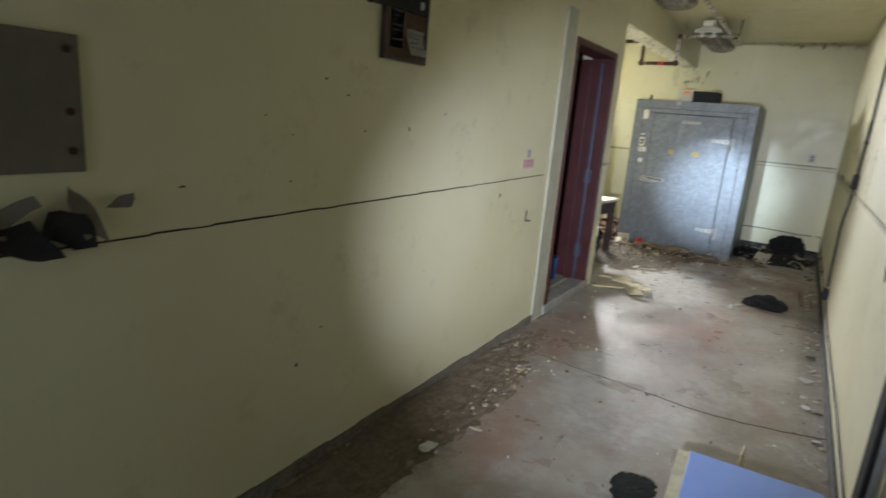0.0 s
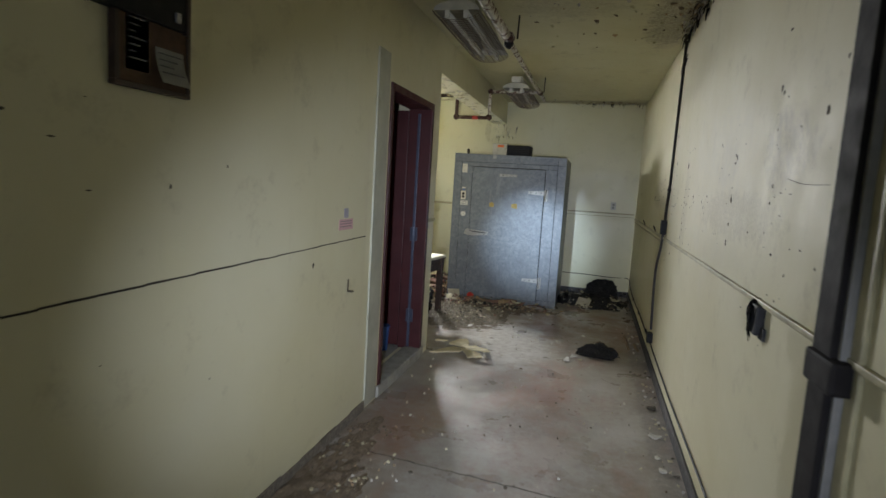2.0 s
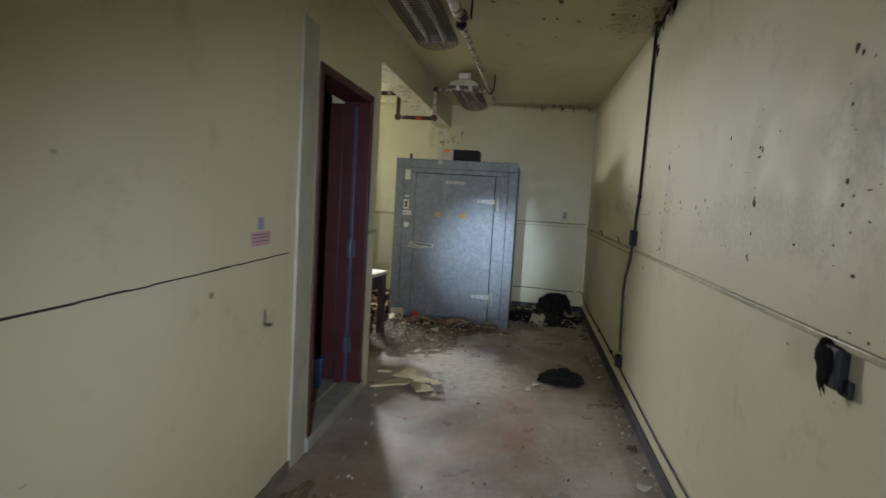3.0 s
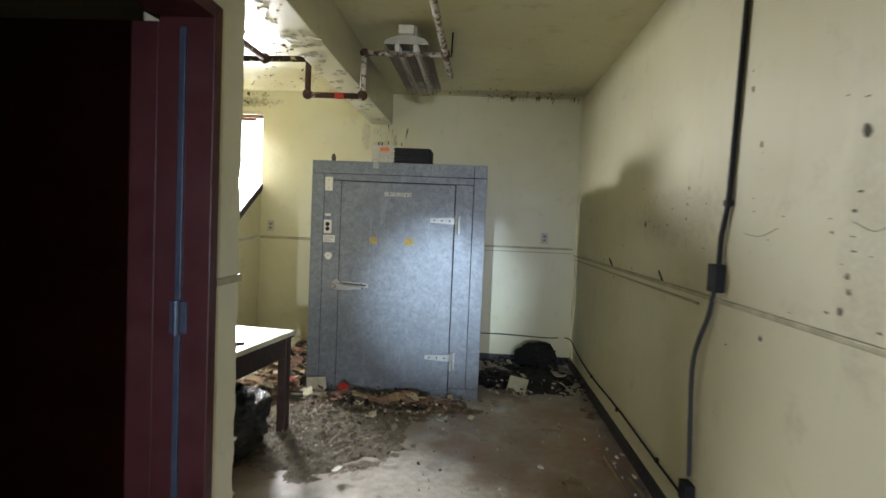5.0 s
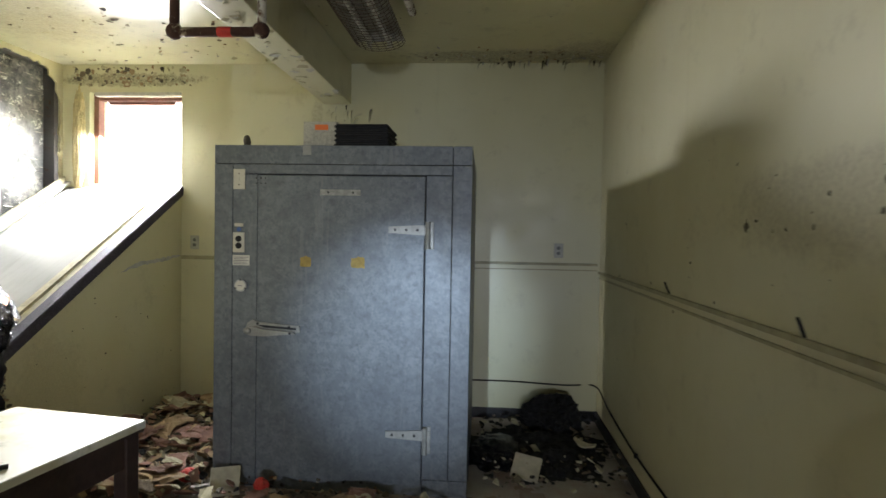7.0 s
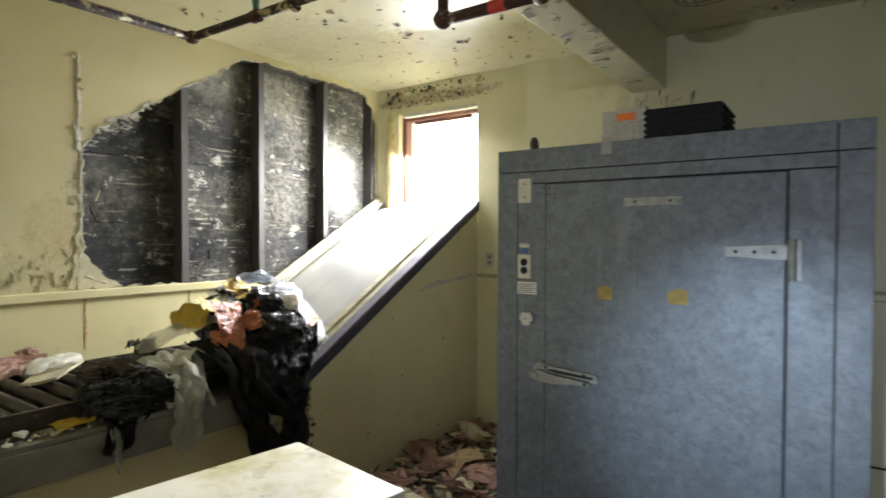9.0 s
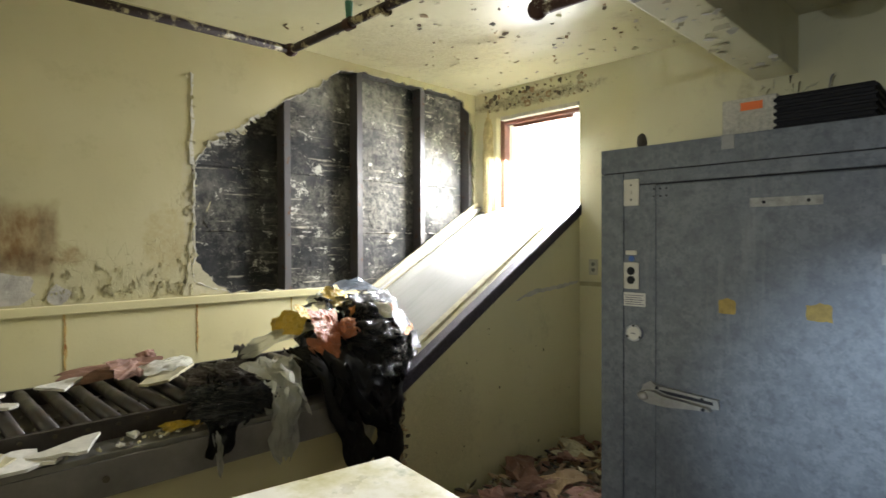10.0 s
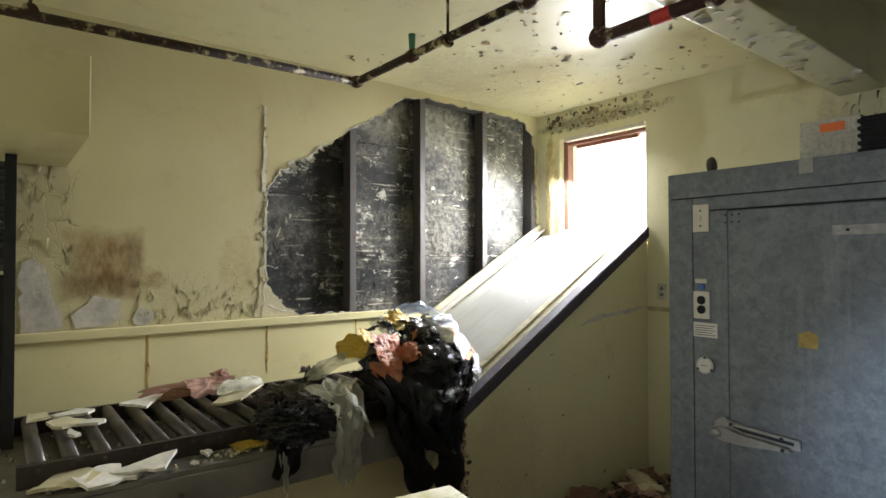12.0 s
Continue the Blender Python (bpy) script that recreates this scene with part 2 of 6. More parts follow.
def floor_material():
    n = Nodes("worn_painted_concrete")
    c = n.mix(n.noise(1.1, 8, 0.65, 0.38, 0.62), (0.34, 0.31, 0.265), (0.21, 0.17, 0.135))
    c = n.mix(n.maths("MULTIPLY", n.noise(2.0, 9, 0.7, 0.52, 0.64), 0.75), c, (0.42, 0.4, 0.37))
    red = n.maths("MULTIPLY", n.noise(1.6, 9, 0.7, 0.5, 0.62, n.stretch((1.5, 0.55, 1.0))), 0.55)
    c = n.mix(red, c, (0.27, 0.145, 0.105))
    for centre, radii, colour, scale, amount in (
            ((-0.35, 4.2, 0), (0.28, 1.3, 1), (0.36, 0.2, 0.155), 5, 0.6),
            ((-0.1, 6.6, 0), (0.8, 0.95, 1), (0.2, 0.105, 0.06), 4, 0.8),
            # Pale patch before the bay: window light on the floor, put into its colour.
            ((-0.85, 5.6, 0), (0.55, 0.75, 1), (0.52, 0.5, 0.46), 5, 0.85),
            ((-0.55, 3.1, 0), (0.5, 1.1, 1), (0.4, 0.385, 0.36), 5, 0.75),
            ((0.02, 4.1, 0), (0.3, 1.0, 1), (0.4, 0.385, 0.36), 6, 0.65),
            ((-1.15, 3.6, 0), (0.3, 0.7, 1), (0.22, 0.12, 0.08), 6, 0.7),
            ((0.1, 2.9, 0), (0.35, 0.5, 1), (0.17, 0.15, 0.12), 7, 0.6),
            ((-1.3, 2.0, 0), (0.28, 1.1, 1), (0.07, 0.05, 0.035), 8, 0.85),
            ((-0.3, 3.9, 0), (0.35, 0.3, 1), (0.13, 0.12, 0.1), 12, 0.5),
            # Darker along the foot of the east wall.
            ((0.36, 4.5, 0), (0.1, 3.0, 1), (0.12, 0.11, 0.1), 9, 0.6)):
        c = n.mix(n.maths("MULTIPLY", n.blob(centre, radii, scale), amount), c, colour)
    c = n.mix(n.maths("MULTIPLY", n.noise(16, 8, 0.75, 0.58, 0.72), 0.6), c, (0.1, 0.085, 0.07))
    c = n.mix(n.maths("MULTIPLY", n.noise(45, 4, 0.6, 0.66, 0.7), 0.5), c, (0.5, 0.48, 0.43))
    n.bump(n.maths("ADD", n.noise(5, 6), n.maths("MULTIPLY", n.noise(50, 6, 0.7), 0.35)), 0.35, 0.012)
    return n.done(c, n.remap(n.noise(2.4, 6, 0.6), 0.3, 0.7, 0.17, 0.6))


FLOOR = floor_material()
MAROON = plain("maroon_door_paint", (0.065, 0.016, 0.017), 0.45, vary=0.3, scale=6, shine=0.35)
# Near-black: the side room's lack of light is put into its wall colour.
UNLIT_ROOM = plain("near_black_unlit_wall", (0.05, 0.035, 0.035), 0.8)
KERB = plain("grey_concrete_kerb", (0.34, 0.33, 0.29), 0.75, vary=0.4, scale=12)
STEEL_EDGE = plain("brushed_steel_edge", (0.07, 0.085, 0.125), 0.4, metal=0.4, vary=0.3)
IRON = plain("black_iron_channel", (0.012, 0.01, 0.01), 0.75, shine=0.2, vary=0.5, scale=10)
CABLE = plain("dark_conduit", (0.02, 0.017, 0.016), 0.6, vary=0.4, shine=0.25)
CHROME = plain("worn_chrome", (0.45, 0.45, 0.46), 0.36, metal=0.7, vary=0.25, scale=40)
PIPE_WHITE = rusty("white_painted_rusty_pipe", (0.5, 0.47, 0.4), share=0.53)
PIPE_RUST = rusty("rusty_dark_pipe", (0.42, 0.38, 0.27), (0.075, 0.03, 0.018), share=0.4, scale=16)
PIPE_BLACK = rusty("black_tarred_pipe", (0.36, 0.3, 0.16), (0.035, 0.018, 0.013), share=0.43, scale=17)
RED = plain("red_band_paint", (0.55, 0.03, 0.02), 0.5)
GREEN = plain("green_verdigris", (0.06, 0.2, 0.13), 0.6)
FIXTURE = plain("grey_enamel_fixture", (0.5, 0.49, 0.42), 0.45, vary=0.35, scale=9)
TUBE = plain("unlit_fluorescent_tube", (0.66, 0.66, 0.6), 0.3, vary=0.15)
WIRE = plain("rusty_guard_wire", (0.16, 0.12, 0.09), 0.55, metal=0.3)


def cooler_material():
    n = Nodes("mottled_galvanised_steel")
    grain = n.node("ShaderNodeTexVoronoi", Vector=n.co, Scale=55.0)
    c = n.mix(n.remap(grain.outputs["Color"], 0.2, 0.9), (0.138, 0.153, 0.168), (0.118, 0.132, 0.147))
    c = n.mix(n.maths("MULTIPLY", n.noise(19, 9, 0.78, 0.47, 0.57), 0.42), c, (0.225, 0.245, 0.26))
    c = n.mix(n.maths("MULTIPLY", n.noise(34, 8, 0.75, 0.5, 0.61), 0.5), c, (0.066, 0.075, 0.088))
    c = n.mix(n.maths("MULTIPLY", n.noise(1.7, 6, 0.65, 0.45, 0.68), 0.5), c, (0.095, 0.105, 0.118))
    c = n.mix(n.maths("MULTIPLY", n.noise(5, 8, 0.7, 0.58, 0.72, n.stretch((2.5, 2.5, 0.3))), 0.5), c, (0.24, 0.25, 0.25))
    n.bump(n.noise(70, 6, 0.7), 0.25, 0.002)
    return n.done(c, n.remap(n.noise(14, 6), 0.2, 0.8, 0.38, 0.5), 0.2)


COOLER = cooler_material()
GASKET = plain("dark_gasket_seam", (0.02, 0.021, 0.024), 0.8)
IVORY = plain("ivory_plastic", (0.62, 0.59, 0.48), 0.45, vary=0.15)
BLACK = plain("black_plastic", (0.01, 0.01, 0.011), 0.6, vary=0.3, shine=0.25)
WHITE = plain("white_card", (0.66, 0.64, 0.56), 0.7, vary=0.15)
ORANGE = plain("orange_sticker", (0.85, 0.19, 0.04), 0.6, vary=0.1)
YELLOW_TAPE = plain("old_yellow_tape", (0.42, 0.29, 0.06), 0.6, vary=0.4, scale=60)
PAPER = plain("white_paper", (0.6, 0.6, 0.58), 0.8, vary=0.12)
INK = plain("grey_print", (0.16, 0.16, 0.18), 0.8)
PINK = plain("pink_sticker", (0.6, 0.36, 0.37), 0.6, vary=0.15)
CORK = plain("brown_board", (0.1, 0.055, 0.032), 0.8, vary=0.4, scale=40)
BLUE = plain("pale_blue_card", (0.2, 0.3, 0.62), 0.5, vary=0.12, scale=4)
BLUE_PLASTIC = plain("blue_plastic", (0.05, 0.13, 0.4), 0.4)
CARDBOARD = plain("cardboard", (0.36, 0.25, 0.14), 0.85, vary=0.3, scale=8)
DARK_WOOD = plain("dark_stained_wood", (0.05, 0.028, 0.02), 0.5, vary=0.5, scale=18)


def table_material():
    n = Nodes("mouldy_white_laminate")
    c = n.mix(n.noise(2.4, 9, 0.7, 0.5, 0.66), (0.72, 0.7, 0.6), (0.45, 0.42, 0.2))
    c = n.mix(n.maths("MULTIPLY", n.noise(4.6, 9, 0.72, 0.56, 0.68), 0.8), c, (0.22, 0.25, 0.13))
    c = n.mix(n.noise(30, 6, 0.7, 0.68, 0.74), c, (0.2, 0.15, 0.07))
    n.bump(n.noise(20, 7), 0.2, 0.003)
    return n.done(c, n.remap(n.noise(6, 5), 0.3, 0.7, 0.2, 0.5))


LAMINATE = table_material()


def backing_material():
    n = Nodes("black_mouldy_backing_board")
    c = n.mix(n.noise(2.2, 8, 0.65, 0.4, 0.62), (0.01, 0.01, 0.011), (0.045, 0.045, 0.046))
    soot = n.noise(1.3, 7, 0.7, 0.46, 0.6, n.stretch((1, 1.0, 1.5)))
    c = n.mix(n.maths("MULTIPLY", n.maths("MULTIPLY", soot, n.noise(30, 8, 0.8, 0.42, 0.6)), 0.7), c, (0.24, 0.225, 0.185))
    c = n.mix(n.maths("MULTIPLY", n.noise(4.5, 14, 0.85, 0.53, 0.6), 0.6), c, (0.16, 0.15, 0.13))
    c = n.mix(n.maths("MULTIPLY", n.noise(8, 12, 0.8, 0.575, 0.605, n.stretch((1, 0.8, 1.2))), 0.9), c, (0.46, 0.44, 0.38))
    # paler round the north end of the boards
    pale_end = n.blob((-3.955, 8.45, 2.0), (1, 0.3, 0.55), 3.0, 0.6)
    c = n.mix(n.maths("MULTIPLY", pale_end, 0.4), c, (0.36, 0.36, 0.34))
    c = n.mix(n.maths("MULTIPLY", n.blob((-3.955, 7.3, 2.55), (1, 0.35, 0.22), 5.0, 0.5), 0.7), c, (0.3, 0.285, 0.23))
    c = n.mix(n.maths("MULTIPLY", n.blob((-3.955, 7.8, 2.5), (1, 0.3, 0.25), 6.0, 0.5), 0.7), c, (0.3, 0.285, 0.23))
    line = n.maths("MULTIPLY", n.noise(3.0, 10, 0.72, 0.57, 0.62, n.stretch((1.0, 0.6, 11.0))), n.noise(7, 6, 0.7, 0.45, 0.6))
    c = n.mix(line, c, (0.34, 0.31, 0.25))
    n.bump(n.noise(9, 9, 0.7), 0.5, 0.01)
    return n.done(c, n.remap(n.noise(5, 6), 0.35, 0.7, 0.65, 0.9), Specular_IOR_Level=0.2)


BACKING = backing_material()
STUD = rusty("dark_steel_stud", (0.06, 0.055, 0.055), (0.12, 0.05, 0.022), share=0.62, scale=14)
BROWN_FRAME = plain("brown_window_frame", (0.17, 0.06, 0.035), 0.6, vary=0.4)
FOAM = plain("yellow_insulation_foam", (0.6, 0.5, 0.25), 0.9, vary=0.4, scale=20, relief=0.9, distance=0.02)


def chute_material():
    n = Nodes("dull_aluminium_chute")
    c = n.mix(n.noise(3, 7, 0.6, 0.4, 0.7), (0.66, 0.66, 0.64), (0.6, 0.6, 0.58))
    c = n.mix(n.maths("MULTIPLY", n.noise(4, 6, 0.6, 0.5, 0.72, n.stretch((6, 0.6, 0.6))), 0.3), c, (0.4, 0.4, 0.38))
    n.bump(n.noise(4, 5), 0.08, 0.01)
    return n.done(c, n.remap(n.noise(5, 6), 0.2, 0.8, 0.24, 0.28), 0.6)


CHUTE = chute_material()
RUBBER = plain("dark_ribbed_rubber", (0.06, 0.05, 0.07), 0.7, vary=0.7, scale=110, relief=0.8)
TIMBER = plain("cream_chute_rim", (0.46, 0.42, 0.28), 0.6, vary=0.5, scale=12)
ROLLER = plain("dull_grey_roller", (0.05, 0.052, 0.056), 0.45, metal=0.2, vary=0.6, scale=12, second=(0.06, 0.04, 0.032))
RAIL = plain("dark_conveyor_rail", (0.055, 0.045, 0.04), 0.55, metal=0.2, vary=0.5)
COUNTER = plain("grey_steel_counter", (0.24, 0.23, 0.2), 0.4, metal=0.5, vary=0.4, scale=6)
APRON = plain("dark_steel_apron", (0.2, 0.185, 0.17), 0.4, metal=0.0, vary=0.4, scale=5)
BAG_BLACK = crinkled("black_bin_liner", (0.006, 0.006, 0.008), 0.2, relief=0.8, fold_scale=46.0)
BLACK_CLOTH = plain("matt_black_cloth", (0.013, 0.012, 0.013), 0.6, vary=0.4, scale=30, relief=0.5, shine=0.5)
BAG_CLEAR = crinkled("milky_plastic_film", (0.8, 0.8, 0.72), 0.16, alpha=0.5, relief=0.6, tint=(0.7, 0.69, 0.58), fold_scale=40.0)
FOIL = crinkled("yellow_printed_wrapper", (0.5, 0.33, 0.02), 0.35, relief=0.6, tint=(0.4, 0.27, 0.02), fold_scale=40.0)
COPPER = crinkled("copper_brown_wrapper", (0.52, 0.16, 0.06), 0.35, relief=0.6, fold_scale=36.0)
ORANGE_FILM = crinkled("orange_wrapper", (0.7, 0.24, 0.04), 0.4, relief=0.6)
BROWN_FILM = crinkled("dark_brown_mesh_cloth", (0.05, 0.036, 0.03), 0.55, relief=1.0, fold_scale=90.0)
CLEAR_BLUE = crinkled("pale_blue_film", (0.62, 0.7, 0.82), 0.25, alpha=0.4, relief=0.2, tint=(0.5, 0.58, 0.7))
RUBBLE = plain("brown_rubble", (0.2, 0.15, 0.1), 0.9, vary=0.5, scale=40, relief=0.8, distance=0.01)
GRIT = plain("grey_brown_grit", (0.26, 0.22, 0.165), 0.95, vary=0.55, scale=55, relief=1.0, distance=0.015)
SOOT = plain("black_sodden_cloth", (0.012, 0.011, 0.01), 0.85, vary=0.5, scale=20, relief=0.8, distance=0.015)
PINK_FLAKE = plain("faded_pink_flake", (0.25, 0.135, 0.1), 0.85, vary=0.4)
CREAM_FLAKE = plain("cream_paint_flake", (0.5, 0.455, 0.3), 0.7, vary=0.3)
CHIP = plain("dark_paint_chip", (0.1, 0.085, 0.06), 0.9, vary=0.4)
SEAM = plain("dark_wall_seam", (0.05, 0.042, 0.03), 0.9, vary=0.5, scale=30)
GREY_PANEL = plain("dull_brown_panel", (0.15, 0.132, 0.1), 0.75, vary=0.25, scale=5)
GREEN_TAPE = plain("faded_green_patch", (0.16, 0.25, 0.2), 0.7, vary=0.3)
# Silver tone stands in for glints on crinkled black film.
GLINT_FILM = crinkled("silver_black_glint_film", (0.42, 0.43, 0.46), 0.2, relief=0.9, tint=(0.012, 0.012, 0.014), fold_scale=55.0, metal=0.7)
BROWN_PAPER = plain("brown_torn_paper", (0.2, 0.1, 0.065), 0.75, vary=0.4)
ROSE_PAPER = plain("faded_rose_paper", (0.29, 0.15, 0.11), 0.7, vary=0.35)
SHUTTER = plain("dark_blue_grey_shutter", (0.06, 0.07, 0.085), 0.45, metal=0.3)

# ---- building helpers ----
rng = random.Random(7)


def link(name, bm, material, parent=None, label="", smooth=False):
    me = bpy.data.meshes.new(name)
    bmesh.ops.recalc_face_normals(bm, faces=bm.faces)
    bm.to_mesh(me)
    bm.free()
    for m in material if isinstance(material, (list, tuple)) else [material]:
        me.materials.append(m)
    if smooth:
        me.shade_smooth()
    ob = new(name, me)
    if parent:
        ob.parent = parent
        ob.matrix_parent_inverse = parent_pose(parent).inverted()
    if label:
        tagged(ob, label)
    return ob


def parent_pose(ob):
    m = ob.matrix_basis.copy()
    if ob.parent:
        m = parent_pose(ob.parent) @ ob.matrix_parent_inverse @ m
    return m


def part(name, bm, material, parent, label="", smooth=False):
    return link(name, bm, material, parent, label, smooth)


def thing(name, base, label, category, group=""):
    ob = new(name)
    ob.location = base
    ob.empty_display_size = 0.1
    return tagged(ob, label, category, group)


def structure(name, bm, material, label="", parent=None):
    ob = link(name, bm, material, parent)
    return tagged(ob, label, name.split("_")[0], kind="structure") if not parent else ob


def add_box(bm, lo, hi, bevel=0.0, m=None):
    lo, hi = Vector(lo), Vector(hi)
    geo = bmesh.ops.create_cube(bm, size=1.0, matrix=Matrix.LocRotScale((lo + hi) / 2, None, hi - lo))
    if bevel:
        edges = {e for v in geo["verts"] for e in v.link_edges}
        done = bmesh.ops.bevel(bm, geom=list(edges), offset=bevel, segments=2, affect="EDGES", profile=0.6)
        verts = {v for f in done["faces"] for v in f.verts}
    else:
        verts = set(geo["verts"])
    if m is not None:
        bmesh.ops.transform(bm, matrix=m, verts=list(verts))
    return bm


def box(lo, hi, bevel=0.0, m=None):
    return add_box(bmesh.new(), lo, hi, bevel, m)


def add_rod(bm, a, b, r, seg=12, r2=None):
    a, b = Vector(a), Vector(b)
    turn = (b - a).to_track_quat("Z", "Y").to_matrix().to_4x4()
    bmesh.ops.create_cone(bm, cap_ends=True, segments=seg, radius1=r, radius2=r if r2 is None else r2, depth=(b - a).length, matrix=Matrix.Translation((a + b) / 2) @ turn)
    return bm


def rod(a, b, r, seg=12, r2=None):
    return add_rod(bmesh.new(), a, b, r, seg, r2)


def add_tube(bm, points, r, seg=8):
    """A bent tube through points."""
    points = [Vector(p) for p in points]
    rings = []
    for i, p in enumerate(points):
        d = (points[min(i + 1, len(points) - 1)] - points[max(i - 1, 0)]).normalized()
        side = d.orthogonal().normalized() if i == 0 else (rings[-1][1] - d * rings[-1][1].dot(d)).normalized()
        up = d.cross(side)
        rings.append(([bm.verts.new(p + r * (math.cos(2 * math.pi * k / seg) * side + math.sin(2 * math.pi * k / seg) * up)) for k in range(seg)], side))
    for (a, _), (b, _) in zip(rings, rings[1:]):
        for k in range(seg):
            bm.faces.new((a[k], a[(k + 1) % seg], b[(k + 1) % seg], b[k]))
    bm.faces.new(rings[0][0]), bm.faces.new(rings[-1][0][::-1])
    return bm


def tube(points, r, seg=8):
    return add_tube(bmesh.new(), points, r, seg)


def smooth_line(points, n=8):
    """Points of a soft line through the given ones."""
    p = [Vector(v) for v in points]
    out = []
    for i in range(len(p) - 1):
        a, b, c, d = p[max(i - 1, 0)], p[i], p[i + 1], p[min(i + 2, len(p) - 1)]
        for k in range(n):
            t = k / n
            out.append(0.5 * (2 * b + (c - a) * t + (2 * a - 5 * b + 4 * c - d) * t * t + (3 * b - a - 3 * c + d) * t ** 3))
    return out + [p[-1]]


def ragged(points, step=0.05, rough=0.018, seed=1):
    """A closed outline broken into short uneven pieces."""
    r = random.Random(seed)
    out = []
    for a, b in zip(points, points[1:] + points[:1]):
        a, b = Vector(a), Vector(b)
        n = max(1, int((b - a).length / step))
        for k in range(n):
            out.append(a.lerp(b, k / n) + Vector((r.uniform(-rough, rough), r.uniform(-rough, rough))))
    return out


def slab(outline, holes, to_3d, depth):
    """A sheet with holes: 2D outlines, a map to the room, and the way in which it is thick."""
    bm = bmesh.new()
    edges = []
    for ring in [outline] + list(holes):
        vs = [bm.verts.new(to_3d(p[0], p[1])) for p in ring]
        edges += [bm.edges.new((a, b)) for a, b in zip(vs, vs[1:] + vs[:1])]
    bmesh.ops.triangle_fill(bm, edges=edges, use_beauty=True)
    geo = bmesh.ops.extrude_face_region(bm, geom=bm.faces[:])
    bmesh.ops.translate(bm, vec=depth, verts=[g for g in geo["geom"] if isinstance(g, bmesh.types.BMVert)])
    return bm


def patch(points, to_3d, depth, seed, step=0.03, rough=0.012):
    return slab(ragged(points, step, rough, seed), [], to_3d, depth)


def rect(a, b, c, d):
    return [(a, c), (b, c), (b, d), (a, d)]


def crumple(centre, size, seed, folds=0.35, fine=0.12, sub=5, droop=0.0):
    """A crumpled, folded lump of film or cloth."""
    bm = bmesh.new()
    bmesh.ops.create_icosphere(bm, subdivisions=sub, radius=1.0)
    off = Vector((seed * 3.7, seed * 1.3, seed * 2.1))
    for v in bm.verts:
        d = v.co.normalized()
        k = 1 + folds * noise.fractal(d * 1.3 + off, 0.9, 2.1, 3) + fine * (1 - 2 * abs(noise.noise(d * 4.0 + off))) + fine * 0.7 * (1 - 2 * abs(noise.noise(d * 9.0 - off))) + fine * 0.3 * noise.noise(d * 22.0 + off)
        p = d * k
        v.co = Vector((p.x * size[0], p.y * size[1], p.z * size[2] - droop * max(0.0, -p.z) ** 2)) + Vector(centre)
    return bm


def drape(points, width, seed, across, thick=0.003, rows=36, cols=14, wave=0.03, ripple=7.0):
    """A strip of film that hangs along a line of points, puckered across."""
    line = smooth_line(points, max(2, rows // (len(points) - 1)))
    across = Vector(across).normalized()
    off = Vector((seed * 5.1, seed * 2.7, 0))
    bm = bmesh.new()
    grid = []
    for i, p in enumerate(line):
        u = i / (len(line) - 1)
        w = width * (0.6 + 0.6 * abs(noise.noise(Vector((u * 3, seed, 0)))) - 0.35 * u * u)
        d = (line[min(i + 1, len(line) - 1)] - line[max(i - 1, 0)]).normalized()
        normal = d.cross(across).normalized()
        row = []
        for j in range(cols):
            s = j / (cols - 1) - 0.5
            q = Vector((u * 4, s * ripple, 0)) + off
            row.append(bm.verts.new(p + across * s * w * (1 + 0.3 * noise.noise(q)) + normal * wave * (noise.noise(q * 1.4) + 0.6 * noise.noise(q * 3.3)) + d * 0.05 * noise.noise(Vector((s * 6, seed, u * 2)))))
        grid.append(row)
    for a, b in zip(grid, grid[1:]):
        for j in range(cols - 1):
            bm.faces.new((a[j], a[j + 1], b[j + 1], b[j]))
    bmesh.ops.solidify(bm, geom=bm.faces[:], thickness=thick)
    return bm


def shard(size, thick, seed, bend=0.0):
    """A broken flat piece round the origin, lying in the xy plane."""
    r = random.Random(seed)
    k = r.randint(5, 8)
    angles = sorted(r.uniform(0, 2 * math.pi) for _ in range(k))
    ring = [(math.cos(a) * size[0] * r.uniform(0.55, 1), math.sin(a) * size[1] * r.uniform(0.55, 1)) for a in angles]
    bm = slab(ragged(ring, max(size) * 0.22, max(size) * 0.035, seed + 5), [], lambda x, y: Vector((x, y, bend * x * x / max(size))), (0, 0, thick))
    return bm


